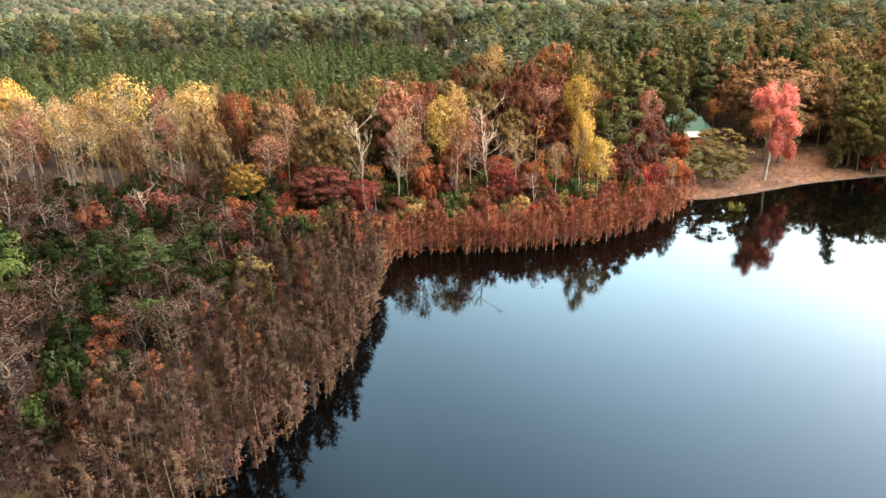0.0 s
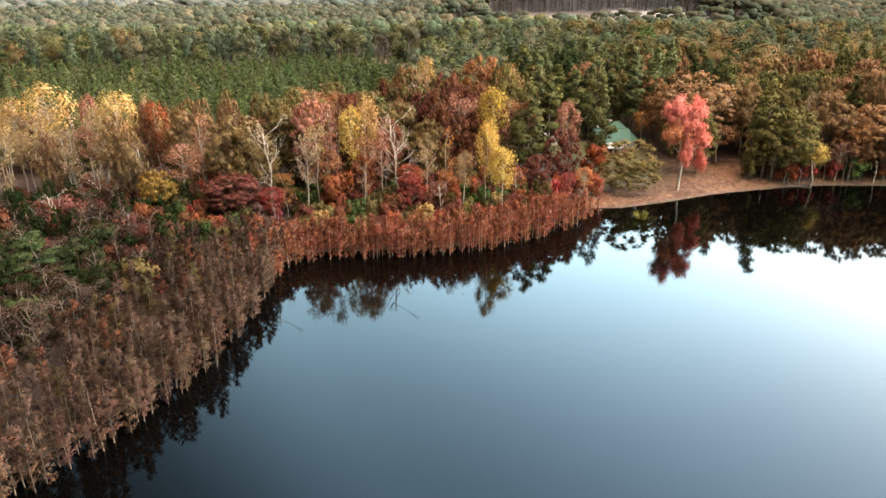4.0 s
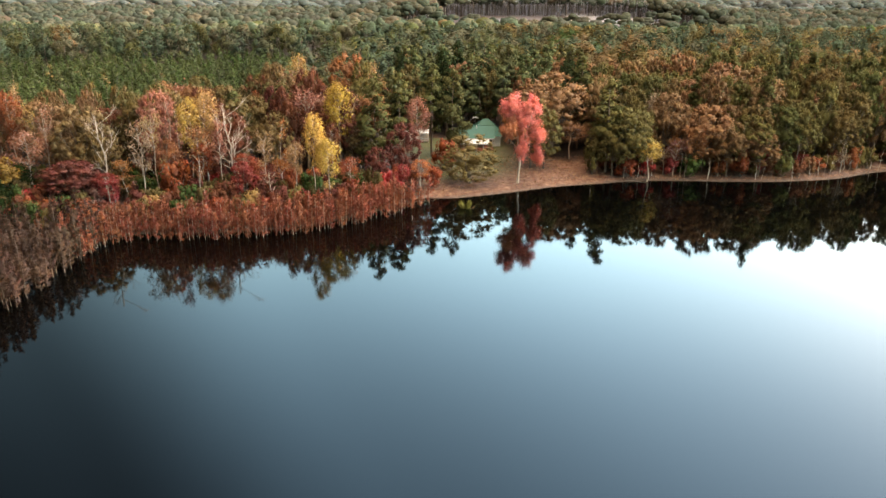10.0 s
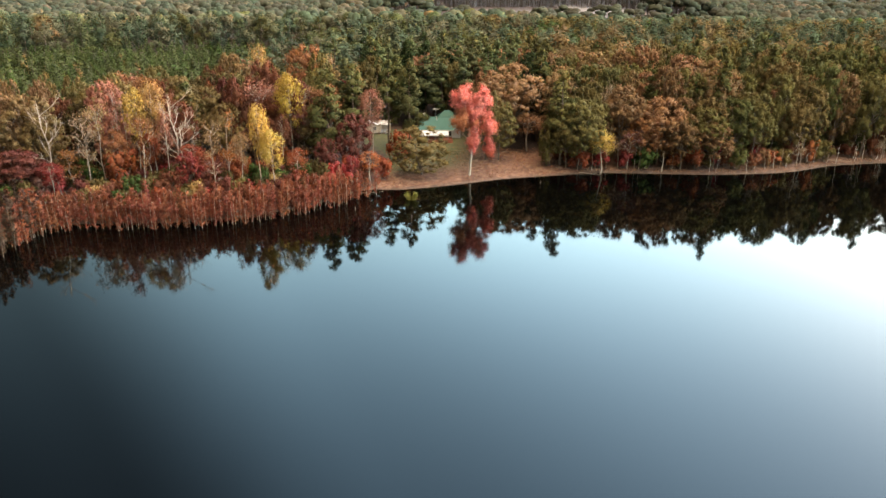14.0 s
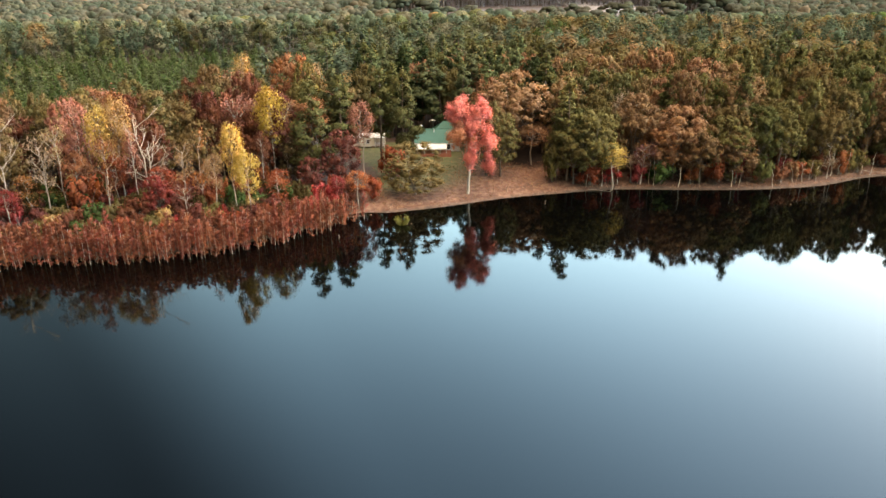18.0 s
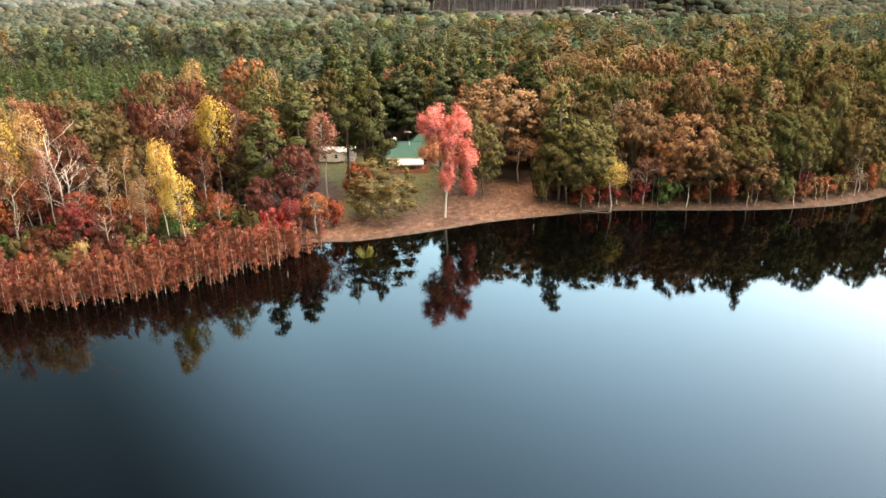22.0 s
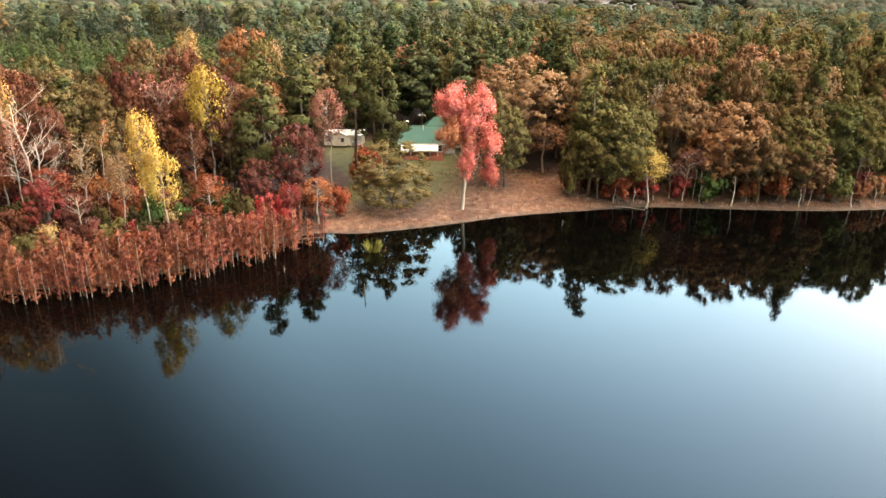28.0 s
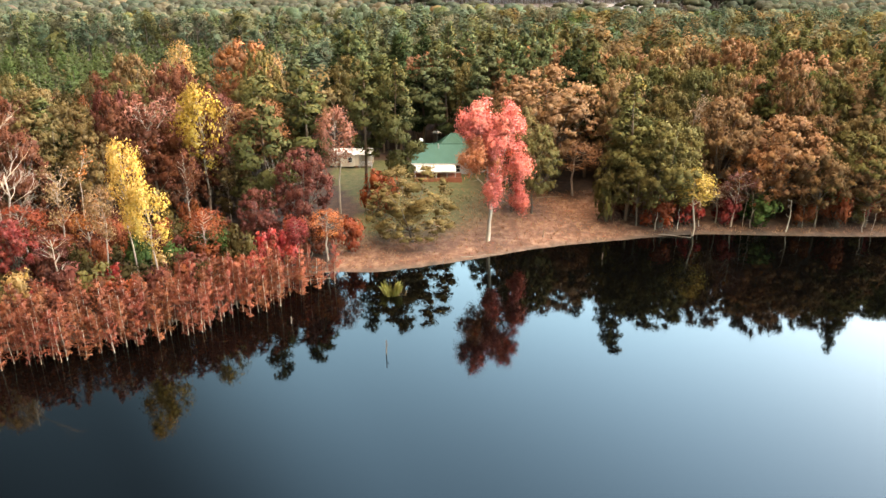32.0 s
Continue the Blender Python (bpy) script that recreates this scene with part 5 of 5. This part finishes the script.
    part("side_wall", boxes((x1 + 0.1, -0.6, -0.4, 6.7, 2.6, 2.85)), WHITE_PAINT, house)
    # front porch: white sheet awning with a lacy valance on posts
    awning = bmesh.new()
    slab(awning, [(x0 + 0.1, yf - 2.5, 1.85), (x1 - 1.0, yf - 2.5, 1.85), (x1 - 1.0, yf - 0.5, 2.62), (x0 + 0.1, yf - 0.5, 2.62)], 0.06)
    aw = part("awning", awning, WHITE_PAINT, house, "white sheet-metal porch awning")
    for i in range(18):
        x = x0 + 0.2 + i * 0.415
        rib = bmesh.new()
        rod(rib, (x, yf - 2.5, 1.88), (x, yf - 0.5, 2.65), 0.03, sides=4)
        part("rib", rib, WHITE_PAINT, aw)
        tab = bmesh.new()
        slab(tab, [(x, yf - 2.52, 1.84), (x + 0.40, yf - 2.52, 1.84), (x + 0.40, yf - 2.49, 1.84), (x, yf - 2.49, 1.84)], 0.16 + 0.10 * (i % 2))
        part("valance_tab", tab, WHITE_PAINT, aw)
    for x in (x0 + 0.3, x0 + 2.2, x0 + 4.1, x0 + 6.0, x1 - 1.1):
        part("porch_post", boxes((x - 0.06, yf - 2.4, -0.3, x + 0.06, yf - 2.28, 1.85), bevel=0.01), WHITE_PAINT, house, "white porch post")
    part("porch_floor", boxes((x0 + 0.1, yf - 2.5, -0.4, x1 - 1.0, yf, 0.55)), BRICK_RED, house, "raised red brick porch base")
    part("porch_wall", boxes((x1 - 2.4, yf - 2.6, -0.4, x1 + 0.1, yf - 2.45, 0.75)), BRICK_RED, house, "low red brick porch wall")
    window(house, x1 - 0.75, yf + 0.02, 1.15, 1.1, 1.25)
    window(house, x0 + 1.3, yf + 0.02, 1.15, 0.9, 1.25)
    window(house, x0 + 3.0, yf + 0.02, 1.15, 0.9, 1.25)
    dr = part("door", boxes((0.6, yf - 0.02, 0.56, 1.5, yf + 0.05, 2.6), bevel=0.02), WOOD_GREY, house, "grey wooden front door")
    knob = bmesh.new()
    bmesh.ops.create_uvsphere(knob, u_segments=8, v_segments=6, radius=0.05, matrix=Matrix.Translation((1.4, yf - 0.05, 1.55)))
    part("door_knob", knob, GREY_METAL, dr)
    # dish and aerial on the roof
    dish = bmesh.new()
    bmesh.ops.create_cone(dish, cap_ends=True, segments=14, radius1=0.42, radius2=0.12, depth=0.16, matrix=pose(-3.0, 0.1, 6.25, 65, 0, 25))
    d = part("satellite_dish", dish, WHITE_PAINT, house, "white satellite dish")
    arm = bmesh.new()
    rod(arm, (-3.0, 0.2, 5.5), (-3.0, 0.2, 6.2), 0.03)
    part("mast", arm, GREY_METAL, d)
    aerial = bmesh.new()
    rod(aerial, (-0.1, 1.2, 5.0), (-0.1, 1.2, 7.9), 0.035)
    ae = part("aerial", aerial, GREY_METAL, house, "thin aerial mast on the roof")
    for k, half in enumerate((0.95, 0.75, 0.6, 0.45)):
        bar = bmesh.new()
        rod(bar, (-0.1 - half, 1.2 - 0.25 + k * 0.2, 7.45 + 0.08 * k), (-0.1 + half, 1.2 - 0.25 + k * 0.2, 7.45 + 0.08 * k), 0.022, sides=5)
        part("crossbar", bar, GREY_METAL, ae)
    vent = bmesh.new()
    rod(vent, (0.2, -0.7, 4.9), (0.2, -0.7, 5.75), 0.12)
    part("vent_pipe", vent, WHITE_PAINT, house)
    tagged(house, "small lake house with green metal roof, white awning and brick base", "house")


def mobile_home():
    g = z_at(44.5, 187)
    home = new("mobile_home")
    home.location = (42.8, 187.2, g)
    for x in (-3.6, -2.1, -0.6, 0.9, 2.4):
        part("pier", boxes((x, -1.7, -0.3, x + 0.3, -1.4, 0.35)), BRICK_RED, home, "brick pier")
    part("wall", boxes((-4.0, -2.0, 0.35, 1.6, 2.0, 2.65)), BEIGE_SIDING, home, "beige vinyl wall")
    lap = bmesh.new()
    for i in range(11):
        box(lap, -3.98, -2.03, 0.38 + i * 0.2, 1.58, -2.0, 0.55 + i * 0.2)
    part("siding", lap, BEIGE_SIDING, home, "beige lapped siding")
    bay = bmesh.new()
    pts = [(-1.9, -2.6, 0.35), (0.7, -2.6, 0.35), (0.7, -2.6, 2.65), (-0.6, -2.6, 3.25), (-1.9, -2.6, 2.65)]
    f = [bay.verts.new(p) for p in pts]
    k = [bay.verts.new((p[0], -1.9, p[2])) for p in pts]
    bay.faces.new(f)
    for i in range(5):
        j = (i + 1) % 5
        bay.faces.new((f[j], f[i], k[i], k[j]))
    part("gable", bay, BEIGE_SIDING, home, "projecting beige gable end")
    roof = bmesh.new()
    slab(roof, [(-4.3, -2.3, 2.68), (1.7, -2.3, 2.68), (1.7, 0.1, 3.3), (-4.3, 0.1, 3.3)], 0.08)
    slab(roof, [(1.7, 2.3, 2.68), (-4.3, 2.3, 2.68), (-4.3, 0.1, 3.3), (1.7, 0.1, 3.3)], 0.08)
    slab(roof, [(-2.15, -2.85, 2.62), (-0.6, -2.85, 3.34), (-0.6, -0.4, 3.34), (-2.15, -0.4, 2.72)], 0.08)
    slab(roof, [(-0.6, -2.85, 3.34), (0.95, -2.85, 2.62), (0.95, -0.4, 2.72), (-0.6, -0.4, 3.34)], 0.08)
    part("roof", roof, TRAILER_ROOF, home, "pale patched low-pitched roof")
    window(home, -2.9, -2.03, 1.2, 0.8, 1.0)
    window(home, 0.0, -2.63, 1.2, 0.7, 0.85)
    porch = bmesh.new()
    slab(porch, [(1.75, -2.3, 2.6), (4.2, -2.3, 2.6), (4.2, 1.8, 3.05), (1.75, 1.8, 3.05)], 0.07)
    part("porch_roof", porch, TRAILER_ROOF, home, "pale sheet porch roof")
    part("deck", boxes((1.6, -2.1, 0.2, 4.1, 1.8, 0.35)), WOOD_GREY, home, "wooden porch deck")
    part("back_wall", boxes((1.6, 1.5, 0.35, 4.1, 1.7, 2.6)), BEIGE_SIDING, home)
    for x in (1.75, 2.9, 4.05):
        part("porch_post", boxes((x - 0.05, -2.1, -0.3, x + 0.05, -2.0, 2.55)), WHITE_PAINT, home, "white porch post")
    part("rail", boxes((1.7, -2.1, 1.15, 4.1, -2.03, 1.23)), WHITE_PAINT, home, "white porch rail")
    for i in range(11):
        part("baluster", boxes((1.9 + i * 0.2, -2.09, 0.35, 1.94 + i * 0.2, -2.04, 1.15)), WHITE_PAINT, home)
    tagged(home, "beige single-storey mobile home with pale roof and porch", "house")


def long_shed(x, y, turn):
    shed = new("shed")
    shed.matrix_world = pose(x, y, z_at(x, y), 0, 0, turn)
    part("wall", boxes((-4.0, -1.8, -0.3, 4.0, 1.8, 2.4)), BEIGE_SIDING, shed, "pale metal walls")
    roof = bmesh.new()
    slab(roof, [(-4.3, -2.2, 2.4), (4.3, -2.2, 2.4), (4.3, 0, 3.4), (-4.3, 0, 3.4)], 0.08)
    slab(roof, [(4.3, 2.2, 2.4), (-4.3, 2.2, 2.4), (-4.3, 0, 3.4), (4.3, 0, 3.4)], 0.08)
    part("roof", roof, WHITE_PAINT, shed, "white sheet-metal roof")
    part("door", boxes((-1.2, -1.86, -0.2, 1.2, -1.8, 2.1)), WOOD_GREY, shed, "grey double door")
    tagged(shed, "long low shed with white metal roof beside a field", "shed")


lake_house()
mobile_home()
long_shed(9.5, 415.0, 12)


def fallen_log(a, b, r, seed):
    rng, thing = np.random.default_rng(seed), new("fallen_log")
    za, zb = max(0.0, z_at(*a)) + r * 0.7, max(0.0, z_at(*b)) + r * 0.7
    thing.location = (a[0], a[1], za)
    vs, fs = [], []
    end = (b[0] - a[0], b[1] - a[1], zb - za)
    pts = limb(vs, fs, rng, (0, 0, 0), end, r, r * 0.55, 0.015, 4, 7)
    mesh_object("log", vs, fs, PALE_WOOD, thing, True)
    vs, fs = [], []
    for p in pts[2:]:
        limb(vs, fs, rng, p, p + rng.normal(0, 0.5, 3) + (0, 0, 0.4), r * 0.3, r * 0.1, 0.05, 2, 4)
    mesh_object("branch_stubs", vs, fs, PALE_WOOD, thing, True)
    tagged(thing, "bleached fallen log lying on the bank", "log", "fallen logs")


fallen_log((76.6, 166.8), (81.0, 167.8), 0.11, 1)
fallen_log((93.5, 152.9), (98.2, 151.8), 0.08, 2)
fallen_log((158.0, 166.0), (164.5, 164.8), 0.13, 3)
fallen_log((63.5, 142.9), (68.5, 144.4), 0.07, 4)
fallen_log((42.8, 134.6), (48.6, 136.6), 0.06, 5)
fallen_log((52.6, 150.6), (54.4, 151.2), 0.09, 6)


def stake(x, y, tall, r, material, label, lean=(0, 0)):
    thing = new("stake")
    base = z_at(x, y)
    thing.location = (x, y, base)
    bm = bmesh.new()
    rod(bm, (0, 0, -0.3), (lean[0], lean[1], tall - base), r, r * 0.7, 7)
    part("post", bm, material, thing)
    bm = bmesh.new()
    rod(bm, (lean[0] * 0.8, lean[1] * 0.8, (tall - base) * 0.8), (lean[0] + 0.25, lean[1], (tall - base) * 0.92), r * 0.5, r * 0.3, 5)
    part("snag", bm, material, thing)
    tagged(thing, label, "stake", "stakes in the lake")


stake(55.4, 115.4, 1.6, 0.07, BARK_PINE, "dark dead stake standing in the lake", (0.05, 0.0))
stake(44.1, 122.4, 0.9, 0.06, PALE_WOOD, "bleached stake standing in the lake", (0.03, 0.0))
stake(83.0, 142.8, 1.0, 0.05, PALE_WOOD, "bleached stake standing in the lake", (0.1, 0.0))
stake(46.6, 140.2, 2.1, 0.05, PALE_WOOD, "bleached broken sapling stake on the bank", (0.1, 0.1))
stake(75.8, 150.2, 1.7, 0.06, PALE_WOOD, "bleached broken stake on the bank", (-0.05, 0.1))
stake(61.0, 141.0, 0.8, 0.05, WOOD_GREY, "short dark stake at the water's edge", (0.15, 0.0))


def blade_tuft(rng, x, y, z, n, tall, wide):
    qs = []
    for _ in range(n):
        a, r = rng.uniform(0, 6.283), wide * math.sqrt(rng.uniform(0, 1))
        bx, by = x + math.cos(a) * r, y + math.sin(a) * r
        h, s, out = tall * rng.uniform(0.5, 1.1), 0.035, rng.uniform(0.1, 0.5) * tall
        c, d = math.cos(a), math.sin(a)
        qs += [(bx - d * s, by + c * s, z), (bx + d * s, by - c * s, z), (bx + c * out * 0.4 + d * s * 0.7, by + d * out * 0.4 - c * s * 0.7, z + h * 0.7), (bx + c * out, by + d * out, z + h)]
    return qs


reeds = new("reed_clump")
reeds.location = (54.8, 130.6, -0.1)
rr = np.random.default_rng(3)
q = blade_tuft(rr, 0, 0, -0.3, 170, 2.0, 0.75)
o = mesh_object("reed_foliage", q, np.arange(len(q)).reshape(-1, 4).tolist(), LEAF, reeds)
o.color = (0.20, 0.19, 0.06, 1)
q = blade_tuft(rr, 1.3, 0.1, -0.3, 40, 0.8, 0.5)
o = mesh_object("dead_blades", q, np.arange(len(q)).reshape(-1, 4).tolist(), LEAF, reeds)
o.color = (0.22, 0.15, 0.08, 1)
tagged(reeds, "yellow-green reed clump standing in the shallow lake", "reeds")

# dry grass on the bank and low green grass in the yard
rg = np.random.default_rng(9)
q, tint = [], []
for x, y in scatter(31, 44, 175, 136, 178, 0.85, lambda x, y, d: (d > 0.4) & (d < 24) & (inside(YARD, x, y) | (d < 3.4)) & (rg.uniform(0, 1, x.shape) < 0.75), 0.0):
    t = blade_tuft(rg, x, y, z_at(x, y) - 0.03, 5, rg.uniform(0.18, 0.55), 0.35)
    q += t
    far = z_at(x, y) > 1.75 and x < 70
    c = (0.075, 0.082, 0.03) if far and rg.uniform() < 0.7 else ((0.42, 0.27, 0.17) if rg.uniform() < 0.55 else (0.26, 0.15, 0.09))
    tint += [(*c, 1.0)] * len(t)
grass = mesh_object("bank_grass", q, np.arange(len(q)).reshape(-1, 4).tolist(), LEAF_STUFF)
a = grass.data.color_attributes.new("tint", "FLOAT_COLOR", "POINT")
a.data.foreach_set("color", np.array(tint, np.float32).ravel())
tagged(grass, "dry straw-coloured grass on the lake bank", "grass", kind="stuff")
# leaf litter fallen round the red trees and over the bank
pts = np.array(scatter(32, 46, 92, 138, 172, 0.55, lambda x, y, d: (d > 1.0) & inside(YARD, x, y), 0.0))
keep = rg.uniform(0, 1, len(pts)) < 0.5
pts = pts[keep]
c = np.column_stack([pts, height(pts[:, 0], pts[:, 1]) + 0.05])
qq, qf, _ = leaf_tips(rg, c, np.tile((0.0, 0.0, 2.0), (len(c), 1)), 0.12, 1.1, 0.5)
litter = mesh_object("fallen_leaves", qq.tolist(), qf.tolist(), LEAF_STUFF)
a = litter.data.color_attributes.new("tint", "FLOAT_COLOR", "POINT")
cc = np.where(rg.uniform(0, 1, (len(c), 1)) < 0.5, (0.34, 0.10, 0.06, 1.0), (0.36, 0.22, 0.13, 1.0))
a.data.foreach_set("color", np.repeat(cc, 3, 0).astype(np.float32).ravel())
tagged(litter, "scattered fallen red and brown leaves", "leaves", kind="stuff")
